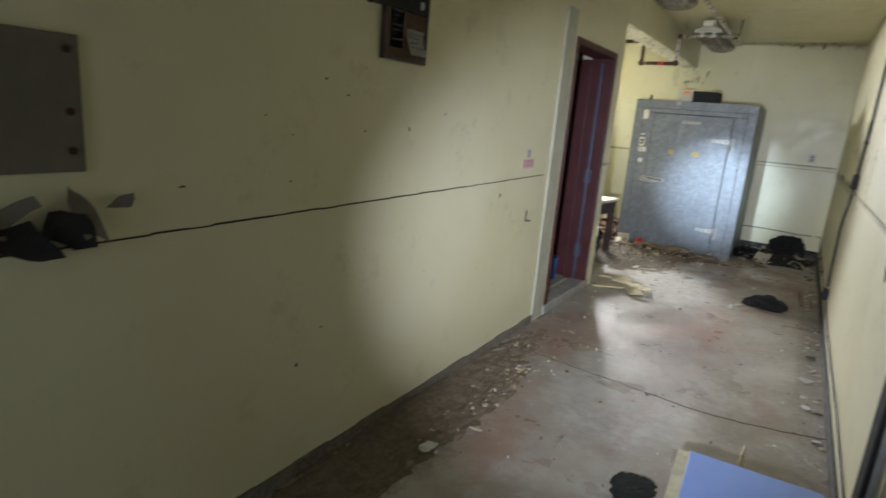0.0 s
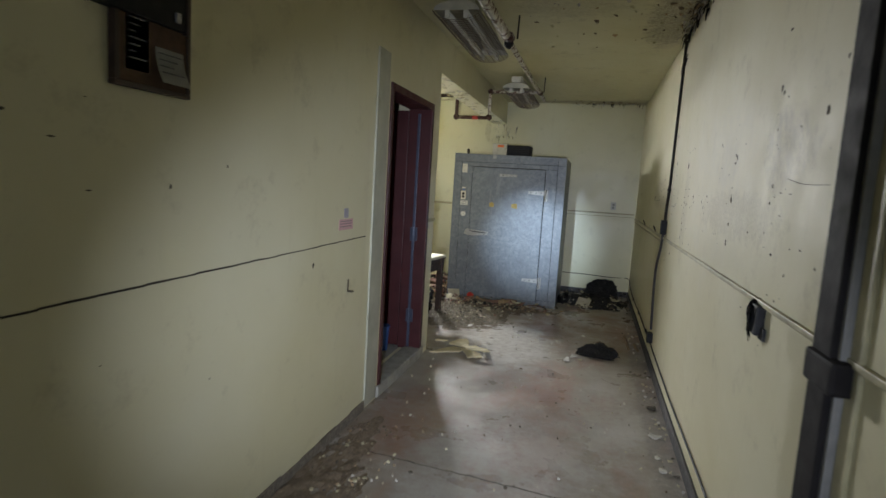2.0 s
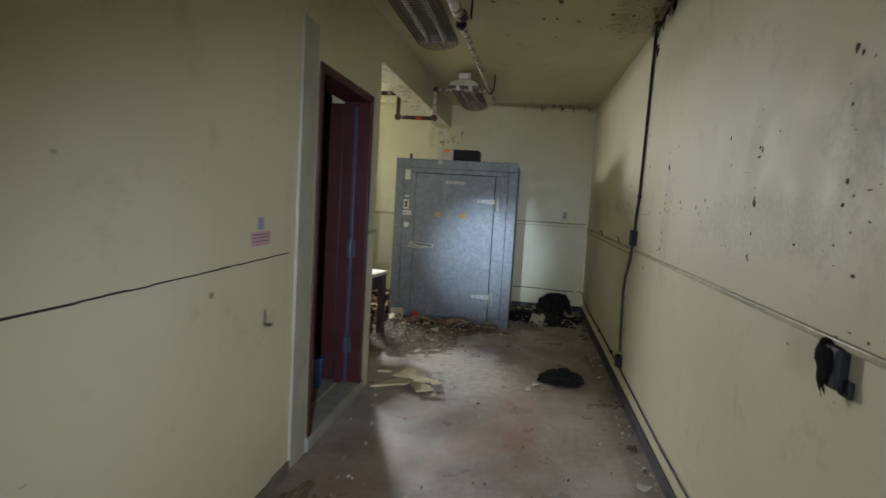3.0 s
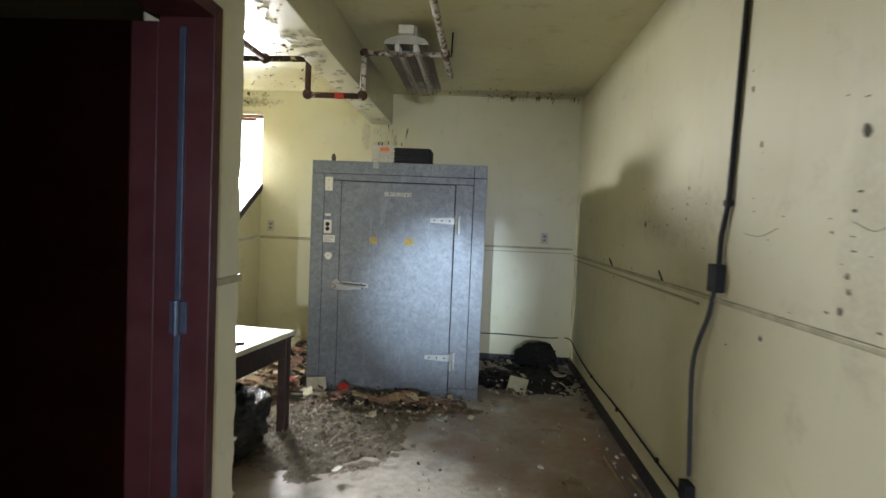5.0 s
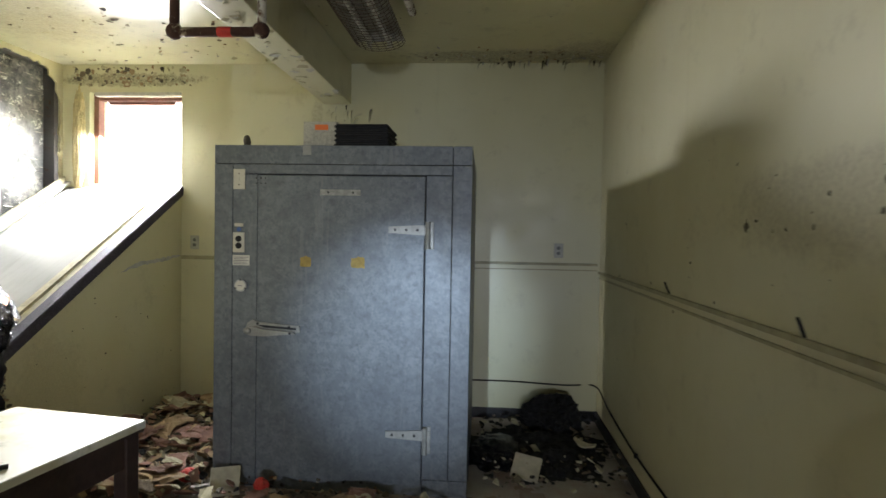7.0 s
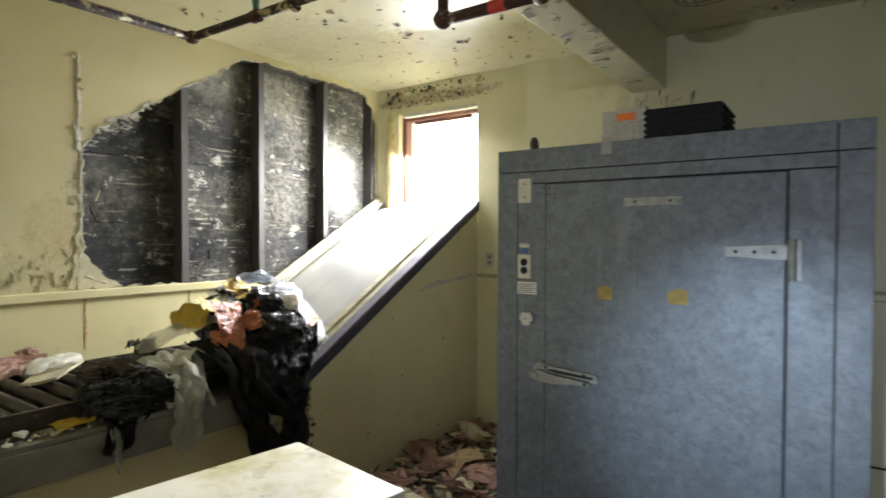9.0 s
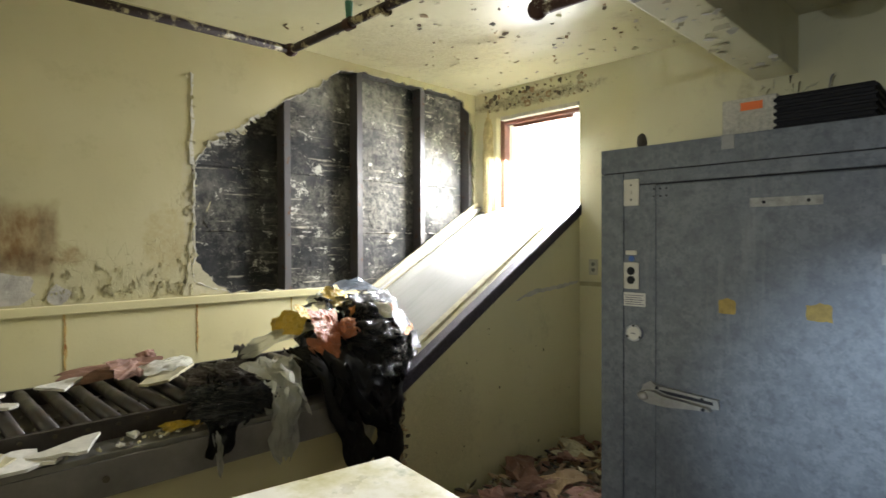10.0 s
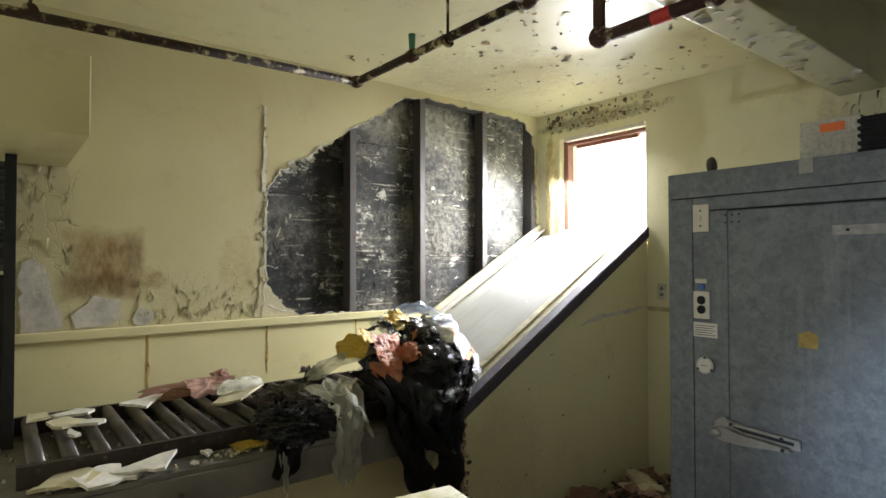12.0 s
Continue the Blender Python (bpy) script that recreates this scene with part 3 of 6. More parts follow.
def facet_sheet(centre, size, turn, seed, n=9, amp=0.3, thick=0.0015):
    """A crumpled sheet of foil, film or paper with sharp folds."""
    r = random.Random(seed)
    bm = bmesh.new()
    m = pose(*centre, *turn)
    off = Vector((seed * 2.3, seed * 0.7, 0))
    grid = []
    for i in range(n + 1):
        row = []
        for j in range(n + 1):
            u, v = i / n - 0.5, j / n - 0.5
            q = Vector((u * 3.2, v * 3.2, 0)) + off
            z = amp * ((1 - 2 * abs(noise.noise(q))) + 0.6 * (1 - 2 * abs(noise.noise(q * 2.3))) + 0.12 * r.uniform(-1, 1)) * 0.5 - amp * 1.3 * (u * u + v * v)
            k = 1 + 0.35 * noise.noise(q * 0.8 - off)
            row.append(bm.verts.new(m @ Vector(((u + r.uniform(-0.22, 0.22) / n) * size[0] * 2 * k, (v + r.uniform(-0.22, 0.22) / n) * size[1] * 2 * k, z * min(size)))))
        grid.append(row)
    for i in range(n):
        for j in range(n):
            a, b, c, d = grid[i][j], grid[i + 1][j], grid[i + 1][j + 1], grid[i][j + 1]
            for f in ((a, b, c), (a, c, d)) if r.random() < 0.5 else ((a, b, d), (b, c, d)):
                bm.faces.new(f)
    bmesh.ops.delete(bm, geom=[v for v in bm.verts if not v.link_faces], context="VERTS")
    bmesh.ops.solidify(bm, geom=bm.faces[:], thickness=thick)
    return bm


def paint_curls(name, count, place, size, material, label, seed, x, out=0.02):
    """Narrow slivers of paint that curl away from a wall facing +x."""
    r = random.Random(seed)
    bm = bmesh.new()
    for _ in range(count):
        y, z = place(r)
        h, w, lean = r.uniform(*size), r.uniform(0.003, 0.009), r.uniform(-0.5, 0.5)
        rows = []
        for k in range(4):
            u = k / 3
            rows.append([bm.verts.new((x + 0.001 + out * r.uniform(0.2, 1) * u * u, y + lean * h * u + s * w * (1 - 0.6 * u), z + h * u)) for s in (-1, 1)])
        for a, b in zip(rows, rows[1:]):
            bm.faces.new((a[0], a[1], b[1], b[0]))
    bmesh.ops.solidify(bm, geom=bm.faces[:], thickness=0.0012)
    ob = link(name, bm, material)
    return tagged(ob, label, "peeling paint", kind="stuff")


def moved(bm, m):
    bmesh.ops.transform(bm, matrix=m, verts=bm.verts)
    return bm


def loose_flakes(name, count, place, size, material, label, seed, thick=0.004, tilt=25, category="debris", face=(0, 0)):
    """Many small broken flakes in one object."""
    r = random.Random(seed)
    verts, faces, slots = [], [], []
    for _ in range(count):
        x, y, z = place(r)
        s = r.uniform(*size) * r.choice((0.5, 0.7, 1.0))
        m = pose(x, y, z, face[0], face[1], 0) @ pose(0, 0, 0, r.uniform(-tilt, tilt), r.uniform(-tilt, tilt), r.uniform(0, 360))
        k = r.randint(4, 6)
        ring = [Vector((math.cos(2 * math.pi * i / k + r.uniform(-0.4, 0.4)) * s * r.uniform(0.5, 1), math.sin(2 * math.pi * i / k) * s * r.uniform(0.4, 0.9), 0)) for i in range(k)]
        base = len(verts)
        verts += [m @ v for v in ring] + [m @ (v * 0.92 + Vector((0, 0, thick * r.uniform(0.6, 3)))) for v in ring]
        faces += [tuple(range(base + k - 1, base - 1, -1)), tuple(range(base + k, base + 2 * k))]
        faces += [(base + i, base + (i + 1) % k, base + k + (i + 1) % k, base + k + i) for i in range(k)]
        slots += [r.randrange(len(material))] * (k + 2)
    me = bpy.data.meshes.new(name)
    me.from_pydata([tuple(v) for v in verts], [], faces)
    for m in material:
        me.materials.append(m)
    for p, s in zip(me.polygons, slots):
        p.material_index = s
    return tagged(new(name, me), label, category, kind="stuff")


def mound(name, centre, radii, height, material, label, seed, cells=60, power=1.4, kind="stuff", category="debris", base=0.0):
    """A low uneven heap on the floor."""
    bm = bmesh.new()
    off = Vector((seed * 4.1, seed * 1.7, seed))
    grid = {}
    for i in range(cells + 1):
        for j in range(cells + 1):
            u, v = 2 * i / cells - 1, 2 * j / cells - 1
            d = math.hypot(u, v) + 0.28 * noise.noise(Vector((u * 2, v * 2, 0)) + off)
            if d > 1.02:
                continue
            h = max(0.0, 1 - d) ** power
            q = Vector((u * radii[0], v * radii[1], 0)) + off
            z = height * h * (1 + 0.5 * noise.noise(q * 5)) + min(1, h * 6) * (0.022 * noise.noise(q * 16) + 0.012 * noise.noise(q * 42)) - 0.006
            grid[i, j] = bm.verts.new((centre[0] + u * radii[0], centre[1] + v * radii[1], base + z))
    for (i, j), v in list(grid.items()):
        q = [(i, j), (i + 1, j), (i + 1, j + 1), (i, j + 1)]
        if all(k in grid for k in q):
            bm.faces.new([grid[k] for k in q])
    ob = link(name, bm, material)
    return tagged(ob, label, category, kind=kind)


# ---- the setting ----
XW, XE, XBAY = -1.478, 0.447, -3.847
YS, YB, YEND, H = -3.2, 8.77, 5.05, 2.72

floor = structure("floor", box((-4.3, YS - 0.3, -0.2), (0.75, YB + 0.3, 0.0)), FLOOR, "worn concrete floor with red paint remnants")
ceiling = structure("ceiling", box((-4.3, YS - 0.3, H), (0.75, YB + 0.3, H + 0.2)), CEILING, "peeling yellowed painted ceiling")

in_x = lambda x0: (lambda y, z: Vector((x0, y, z)))
in_y = lambda y0: (lambda x, z: Vector((x, y0, z)))

# the corridor's west wall ends in a rough edge, beyond which the bay opens
_end = [(YS, 0.0), (YEND, 0.0)]
_rough = random.Random(3)
_end += [(YEND + _rough.uniform(-0.012, 0.006), 0.06 * k) for k in range(1, 40)] + [(YEND, 2.40), (YEND, H), (YS, H)]
wall_west = structure("wall_west", slab(_end, [rect(3.87, 4.80, 0.07, 2.08)], in_x(XW), (-0.17, 0, 0)), WALL, "yellow painted corridor wall with a dark seam")
wall_east = structure("wall_east", box((XE, YS, 0), (XE + 0.2, YB + 0.2, H)), WALL_RIGHT, "scuffed yellow corridor wall with dark gouges")
wall_north = structure("wall_north", slab(rect(-4.25, XE, 0, H), [rect(-3.62, -2.85, 1.60, 2.50)], in_y(YB), (0, 0.22, 0)), WALL_BACK, "cream painted end wall with a window opening")
wall_south = structure("wall_south", slab(rect(XW, XE, 0, H), [rect(-0.95, 0.05, 0.02, 2.1)], in_y(YS), (0, 0.1, 0)), WALL, "unseen closing wall behind the start, with an assumed opening")
wall_bay_south = structure("wall_bay_south", box((-4.2, YEND - 0.1, 0), (XW - 0.17, YEND, H)), WALL, "yellow painted partition wall")
_hole = ragged([(6.434, 1.30), (6.434, 1.94), (6.54, 2.07), (6.75, 2.20), (7.01, 2.375), (7.25, 2.52), (7.40, 2.655), (7.56, 2.675), (8.05, 2.675), (8.58, 2.67), (8.70, 2.55), (8.74, 2.40), (8.74, 1.74), (7.60, 1.14), (7.29, 1.185), (6.62, 1.20), (6.52, 1.235)], 0.035, 0.013, 4)
wall_bay = structure("wall_bay", slab(rect(YEND, YB, 0, H), [_hole], in_x(XBAY), (-0.016, 0, 0)), [WALL_BAY], "stained yellow wallboard with a torn opening")
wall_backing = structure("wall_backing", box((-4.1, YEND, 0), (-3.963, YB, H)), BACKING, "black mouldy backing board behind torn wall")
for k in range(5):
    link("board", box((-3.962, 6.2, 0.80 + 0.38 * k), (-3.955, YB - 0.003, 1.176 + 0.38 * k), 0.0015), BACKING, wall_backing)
# dusty crumbs and torn paper left along the joints of the boards
_r = random.Random(31)
_dust = bmesh.new()
for z in (1.18, 1.56, 1.94, 2.32):
    y = 6.46
    while y < 8.66:
        w = _r.uniform(0.015, 0.09)
        if _r.random() < 0.55:
            vs = []
            for i in range(6):
                vs.append((-3.954, y + w * i / 5, z + _r.uniform(0.001, 0.007)))
            lower = [(-3.9475 + _r.uniform(-0.003, 0.003), p[1], z - _r.uniform(0.0, 0.006)) for p in vs]
            up, dn = [_dust.verts.new(p) for p in vs], [_dust.verts.new(p) for p in lower]
            for i in range(5):
                _dust.faces.new((up[i], up[i + 1], dn[i + 1], dn[i]))
        y += w + _r.uniform(0.0, 0.08)
bmesh.ops.solidify(_dust, geom=_dust.faces[:], thickness=0.002)
structure("trim_board_joints", _dust, PLASTER_GREY, "pale dusty crumbs along the board joints")
for k, (y, z, w, h) in enumerate(((6.56, 1.62, 0.03, 0.05), (6.80, 1.47, 0.07, 0.05), (7.10, 2.10, 0.04, 0.09), (7.45, 1.80, 0.07, 0.04), (7.25, 1.38, 0.03, 0.05), (7.75, 1.66, 0.03, 0.05), (7.95, 1.70, 0.05, 0.03), (8.42, 2.15, 0.09, 0.08), (8.05, 2.22, 0.05, 0.03), (6.70, 1.97, 0.10, 0.015), (7.7, 2.45, 0.10, 0.06), (7.2, 2.5, 0.08, 0.07))):
    ring = [(y + w * math.cos(a * 0.785) * _r.uniform(0.5, 1.1), z + h * math.sin(a * 0.785) * _r.uniform(0.5, 1.1)) for a in range(8)]
    tagged(link("torn_backing_paper", patch(ring, in_x(-3.9545), (0.003, 0, 0), 200 + k, 0.015, 0.008), BACKING), "blistered torn paper on the black board", "paint damage", kind="structure")
# bare edge of the torn board
_rim = bmesh.new()
_r = random.Random(12)
for a, b in zip(_hole, _hole[1:] + _hole[:1]):
    if a.x < 7.5 and a.y > 1.15 and b.y > 1.15:
        add_tube(_rim, [(XBAY + 0.002, a.x, a.y), (XBAY + 0.004, (a.x + b.x) / 2 + _r.uniform(-0.01, 0.01), (a.y + b.y) / 2 + _r.uniform(-0.01, 0.01)), (XBAY + 0.002, b.x, b.y)], _r.choice((0.001, 0.0015, 0.002, 0.0045)), 5)
for k in range(34):
    # paper flaps curling off the torn edge
    a, b = _hole[k % len(_hole)], _hole[(k + 1) % len(_hole)]
    if a.y > 1.35 and 6.5 < a.x < 7.4 and _r.random() < 0.5:
        n2 = Vector((0.5, -0.85)) if a.x > 6.46 else Vector((1.0, 0.0))
        w = _r.uniform(0.012, 0.05)
        line = [(a.x - n2.x * 0.01, a.y - n2.y * 0.01, 0.003), (a.x + n2.x * w * 0.4, a.y + n2.y * w * 0.4, 0.006), (a.x + n2.x * w * 0.8, a.y + n2.y * w * 0.8, 0.006 + w * 0.4)]
        t = Vector((-n2.y, n2.x)) * _r.uniform(0.01, 0.03)
        rows = [[_rim.verts.new((XBAY + d, y + t.x * s * (1 - 0.3 * i), z + t.y * s * (1 - 0.3 * i))) for s in (-1, 1)] for i, (y, z, d) in enumerate(line)]
        rows += [[_rim.verts.new(v.co + Vector((-0.0015, 0, 0))) for v in q] for q in reversed(rows)]
        for p, q in zip(rows, rows[1:] + rows[:1]):
            _rim.faces.new((p[0], p[1], q[1], q[0]))
structure("trim_torn_edge", _rim, PLASTER, "white broken plaster edge of the torn wall")
# beam in line with the west wall
beam = structure("beam", box((XW - 0.215, YEND - 0.005, 2.405), (XW - 0.004, YB, H), 0.006), BEAM, "yellow painted ceiling beam with flaking underside")

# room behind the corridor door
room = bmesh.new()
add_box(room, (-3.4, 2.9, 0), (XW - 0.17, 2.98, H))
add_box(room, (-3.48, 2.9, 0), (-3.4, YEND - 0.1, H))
structure("wall_side_room", room, UNLIT_ROOM, "side room walls, near-black for the unlit darkness")
structure("floor_side_room", box((-3.4, 2.98, 0.0), (XW - 0.12, YEND - 0.1, 0.062)), KERB, "raised grey concrete floor of the side room")
structure("threshold", box((XW - 0.13, 3.82, 0.0), (XW + 0.02, 4.88, 0.085), 0.012), KERB, "raised concrete door sill")

# seam and strips on the west wall
seam = bmesh.new()
_r = random.Random(5)
_y = YS
while _y < 3.52:
    _n = _y + _r.uniform(0.05, 0.12)
    _z = 1.094 + 0.0115 * _y + 0.0015 * _r.uniform(-1, 1)
    add_box(seam, (XW - 0.001, _y, _z), (XW + 0.003, min(_n, 3.52), _z + _r.uniform(0.004, 0.007)))
    _y = _n
structure("trim_seam", seam, SEAM, "dark open seam along the wall")
structure("trim_strip", box((XW - 0.001, 3.60, 0.02), (XW + 0.012, 3.79, 2.28), 0.003), STRIP, "pale vertical cover strip beside the door")
_base = bmesh.new()
for k in range(24):
    y0 = -1.2 + k * 0.2
    add_box(_base, (XW, y0, 0.0), (XW + 0.010 + _r.uniform(0, 0.005), y0 + 0.199, 0.05 + _r.uniform(0, 0.012)))
structure("baseboard_west", _base, GRIT, "broken pale baseboard")

# trims on the other walls
structure("baseboard_east", box((XE - 0.014, YS, 0), (XE, YB - 0.012, 0.085), 0.003), BLACK_BASE, "black vinyl baseboard")
structure("baseboard_north", box((-2.7, YB - 0.012, 0), (XE, YB, 0.08), 0.003), BLACK_BASE, "black vinyl baseboard")
structure("trim_rail_east", box((XE - 0.016, YS, 1.130), (XE, 8.76, 1.150), 0.004), TRIM, "thin painted rail along the wall")
structure("trim_rail_east_lower", box((XE - 0.01, 5.5, 1.092), (XE, 8.76, 1.104), 0.003), TRIM, "thin painted wire cover")
_rail = bmesh.new()
add_box(_rail, (-0.5, YB - 0.014, 1.188), (XE - 0.02, YB, 1.208), 0.003)
add_box(_rail, (-0.5, YB - 0.010, 1.150), (XE - 0.02, YB, 1.158))
structure("trim_rail_north", _rail, TRIM, "thin painted rail along the wall")
structure("trim_rail_north_west", box((-2.84, YB - 0.014, 1.175), (-1.9, YB, 1.205), 0.003), TRIM, "thin painted rail along the wall")
# Lighter paint than the wall above stands in for the light falling lower.
structure("trim_ledge", box((XBAY, YEND, 1.150), (XBAY + 0.035, 7.35, 1.195), 0.006), PANEL, "painted ledge along the bay wall")
structure("trim_wainscot", box((XBAY, YEND, 0.74), (XBAY + 0.018, 7.5, 1.150)), PANEL, "yellow painted lower wall panels")
loose_flakes("panel_edge_peel", 260, lambda r: (-2.844, 7.075 + r.gauss(0, 0.022), r.uniform(0.1, 0.86)), (0.008, 0.028), [CHIP, RUBBLE, CHIP, CARDBOARD, CREAM_FLAKE], "brown flaking edge of the chute panel", 19, tilt=25, thick=0.001, face=(0, 90), category="peeling paint")
for k, y in enumerate((5.82, 6.44, 7.02)):
    tagged(link("trim_rust_streak", patch([(y - 0.007, 1.15), (y + 0.007, 1.15), (y + 0.003, 1.06), (y + 0.008, 0.99), (y + 0.002, 0.88), (y - 0.002, 0.88), (y - 0.005, 0.97), (y - 0.002, 1.06)], in_x(XBAY + 0.0185), (0.0012, 0, 0), 30 + k, 0.02, 0.003), YELLOW_TAPE if k == 2 else rusty("rust_streak_%d" % k, (0.5, 0.33, 0.1), (0.36, 0.14, 0.025), 0.5, 26)), "rust streak below a fixing", "rust streak", kind="structure")

# studs in the torn opening
for y in (7.0, 7.56, 8.155, 8.70):
    s = bmesh.new()
    add_box(s, (-3.955, y - 0.002, 1.0), (XBAY - 0.017, y + 0.002, 2.69))
    add_box(s, (XBAY - 0.021, y, 1.0), (XBAY - 0.017, y + 0.042, 2.69))
    add_box(s, (-3.953, y, 1.0), (-3.949, y + 0.042, 2.69))
    tagged(link("wall_stud", s, STUD), "dark rusting steel wall stud", "stud", "studs in the torn wall", "structure")
_pl = bmesh.new()
add_box(_pl, (-3.953, 6.3, 2.672), (XBAY - 0.018, YB, 2.69))
add_box(_pl, (-3.953, 6.3, 1.165), (XBAY - 0.018, 7.5, 1.18))
structure("trim_stud_plate", _pl, STUD, "dark steel plate above the studs")

# bare plaster and blisters on the bay wall
for k, pts in enumerate(([(5.30, 1.20), (5.29, 1.50), (5.34, 1.54), (5.39, 1.50), (5.41, 1.40), (5.44, 1.30), (5.46, 1.20)],
                         [(5.518, 1.20), (5.50, 1.257), (5.572, 1.352), (5.681, 1.339), (5.712, 1.244), (5.653, 1.2)],
                         [(5.74, 1.24), (5.78, 1.30), (5.86, 1.25), (5.80, 1.20)],
                         [(6.365, 1.198), (6.40, 1.36), (6.405, 1.49), (6.43, 1.50), (6.445, 1.40), (6.48, 1.34), (6.53, 1.27), (6.60, 1.235), (6.64, 1.2)])):
    tagged(link("bare_plaster_patch", patch(pts, in_x(XBAY), (0.004, 0, 0), 50 + k), PLASTER_GREY if k < 3 else CREAM_FLAKE), "bare grey plaster where paint has flaked", "paint damage", kind="structure")
paint_curls("peeling_paint", 70, lambda r: (r.uniform(5.76, 6.40), 1.197 + abs(r.gauss(0, 0.07))), (0.02, 0.06), WALL_BAY, "curled slivers of peeling yellow paint", 8, XBAY, 0.008)
paint_curls("peeling_paint_upper", 18, lambda r: (r.choice((5.32, 5.36, 5.45)) + r.uniform(-0.03, 0.05), r.uniform(1.4, 1.95)), (0.03, 0.1), WALL_BAY, "long curled slivers of peeling paint", 18, XBAY, 0.016)
tagged(link("torn_seam_tape", patch([(6.415, 1.93), (6.44, 1.92), (6.43, 2.05), (6.445, 2.16), (6.43, 2.24), (6.436, 2.42), (6.426, 2.43), (6.42, 2.25), (6.425, 2.12), (6.41, 2.02)], in_x(XBAY + 0.0005), (0.005, 0, 0), 28, 0.03, 0.004), PLASTER), "torn paper tape along the wallboard seam", "paint damage", kind="structure")
paint_curls("peeling_edge", 26, lambda r: (6.40 + r.gauss(0, 0.03), r.uniform(1.2, 1.95)), (0.02, 0.06), WALL_BAY, "plaster slivers beside the torn opening", 38, XBAY, 0.006)
structure("trim_corner_bead", box((XBAY - 0.012, 6.428, 1.20), (XBAY + 0.003, 6.440, 1.96)), rusty("rusty_corner_bead", (0.4, 0.38, 0.3), share=0.56), "rusty metal corner bead at the torn edge")
wall_nails = bmesh.new()
for _x, _z in ((-1.62, 2.19), (-1.52, 2.20), (-1.44, 2.20), (-1.38, 2.19)):
    add_box(wall_nails, (_x, YB - 0.012, _z), (_x + 0.008, YB, _z + 0.035))
structure("trim_wall_clips", wall_nails, CHIP, "small dark clips left on the wall")
loose_flakes("peeling_window_paint", 150, lambda r: (r.uniform(-3.75, -2.75), YB - 0.006, r.uniform(2.55, 2.70)), (0.012, 0.04), [CHIP, RUBBLE, CARDBOARD, CREAM_FLAKE, CREAM_FLAKE], "flaking paint above the window", 9, tilt=20, thick=0.0015, face=(90, 0), category="peeling paint")
loose_flakes("peeling_ceiling_paint", 420, lambda r: (*r.choice(((r.gauss(0.36, 0.06), r.uniform(3.2, 5.0)), (r.uniform(-0.9, 0.4), r.gauss(8.6, 0.1)), (r.uniform(-3.7, -2.0), r.uniform(6.8, 8.7)), (r.uniform(-0.7, 0.3), r.uniform(3.2, 5.5)), (r.gauss(0.40, 0.03), r.uniform(4.3, 5.0)))), H - 0.006), (0.008, 0.035), [RUBBLE, CARDBOARD, CREAM_FLAKE, PLASTER_GREY, CEILING], "curled flakes hanging from the ceiling", 10, tilt=40, thick=0.003, category="peeling paint")
loose_flakes("beam_flakes", 110, lambda r: (r.uniform(XW - 0.21, XW - 0.01), r.uniform(5.06, 8.5), 2.402), (0.015, 0.07), [PLASTER, CREAM_FLAKE, BEAM], "white paint flaking under the beam", 11, tilt=14, thick=0.002, category="peeling paint")
loose_flakes("wall_end_flakes", 150, lambda r: (r.uniform(XW - 0.17, XW), YEND + r.uniform(0, 0.006), r.uniform(0.1, 2.4)), (0.008, 0.02), [PLASTER, CREAM_FLAKE], "rough broken plaster on the wall end", 12, tilt=30, thick=0.002, face=(-90, 0), category="peeling paint")


def chip_place(r):
    k = r.random()
    if k < 0.35:
        return (XE - 0.001, r.gauss(3.7, 0.5), r.gauss(1.5, 0.14))
    if k < 0.6:
        return (XE - 0.001, r.gauss(2.3, 0.35), r.gauss(1.45, 0.3))
    if k < 0.8:
        return (XE - 0.001, r.gauss(5.8, 0.8), r.gauss(1.45, 0.18))
    if k < 0.9:
        return (XE - 0.001, r.uniform(1.0, 8.4), r.uniform(1.15, 1.2))
    return (XE - 0.001, r.uniform(1.0, 8.6), r.uniform(0.5, 2.2))


def wall_chips(name, count, place, seed, label, grow=1.0):
    r = random.Random(seed)
    bm = bmesh.new()
    for _ in range(count):
        x, y, z = place(r)
        k = r.randint(5, 8)
        s = r.choice((0.0035, 0.0045, 0.006, 0.009)) * r.uniform(0.7, 1.3) * grow
        flat = r.choice((0.25, 0.5, 1.2))
        vs = [bm.verts.new((x, y + math.cos(6.283 * i / k) * s * r.uniform(0.5, 1.2), z + math.sin(6.283 * i / k) * s * flat * r.uniform(0.5, 1.2))) for i in range(k)]
        bm.faces.new(vs)
    geo = bmesh.ops.extrude_face_region(bm, geom=bm.faces[:])
    bmesh.ops.translate(bm, vec=(0.002, 0, 0), verts=[g for g in geo["geom"] if isinstance(g, bmesh.types.BMVert)])
    return tagged(link(name, bm, [CHIP]), label, "wall damage", kind="stuff")


_scratch = bmesh.new()
for pts in (((5.12, 1.42), (5.00, 1.41), (4.88, 1.44)), ((4.50, 1.46), (4.42, 1.435), (4.36, 1.45)), ((2.4, 1.57), (2.25, 1.55), (2.05, 1.545)), ((1.52, 1.72), (1.40, 1.75), (1.2, 1.755))):
    add_tube(_scratch, smooth_line([(XE - 0.0005, y, z) for y, z in pts], 6), 0.0012, 4)
structure("trim_wall_scratches", _scratch, CHIP, "thin curved scratches in the wall paint")
structure("trim_rail_end", box((XW - 0.03, 4.86, 1.152), (XW + 0.010, YEND + 0.012, 1.180), 0.004), TRIM, "pale rail end at the wall corner")
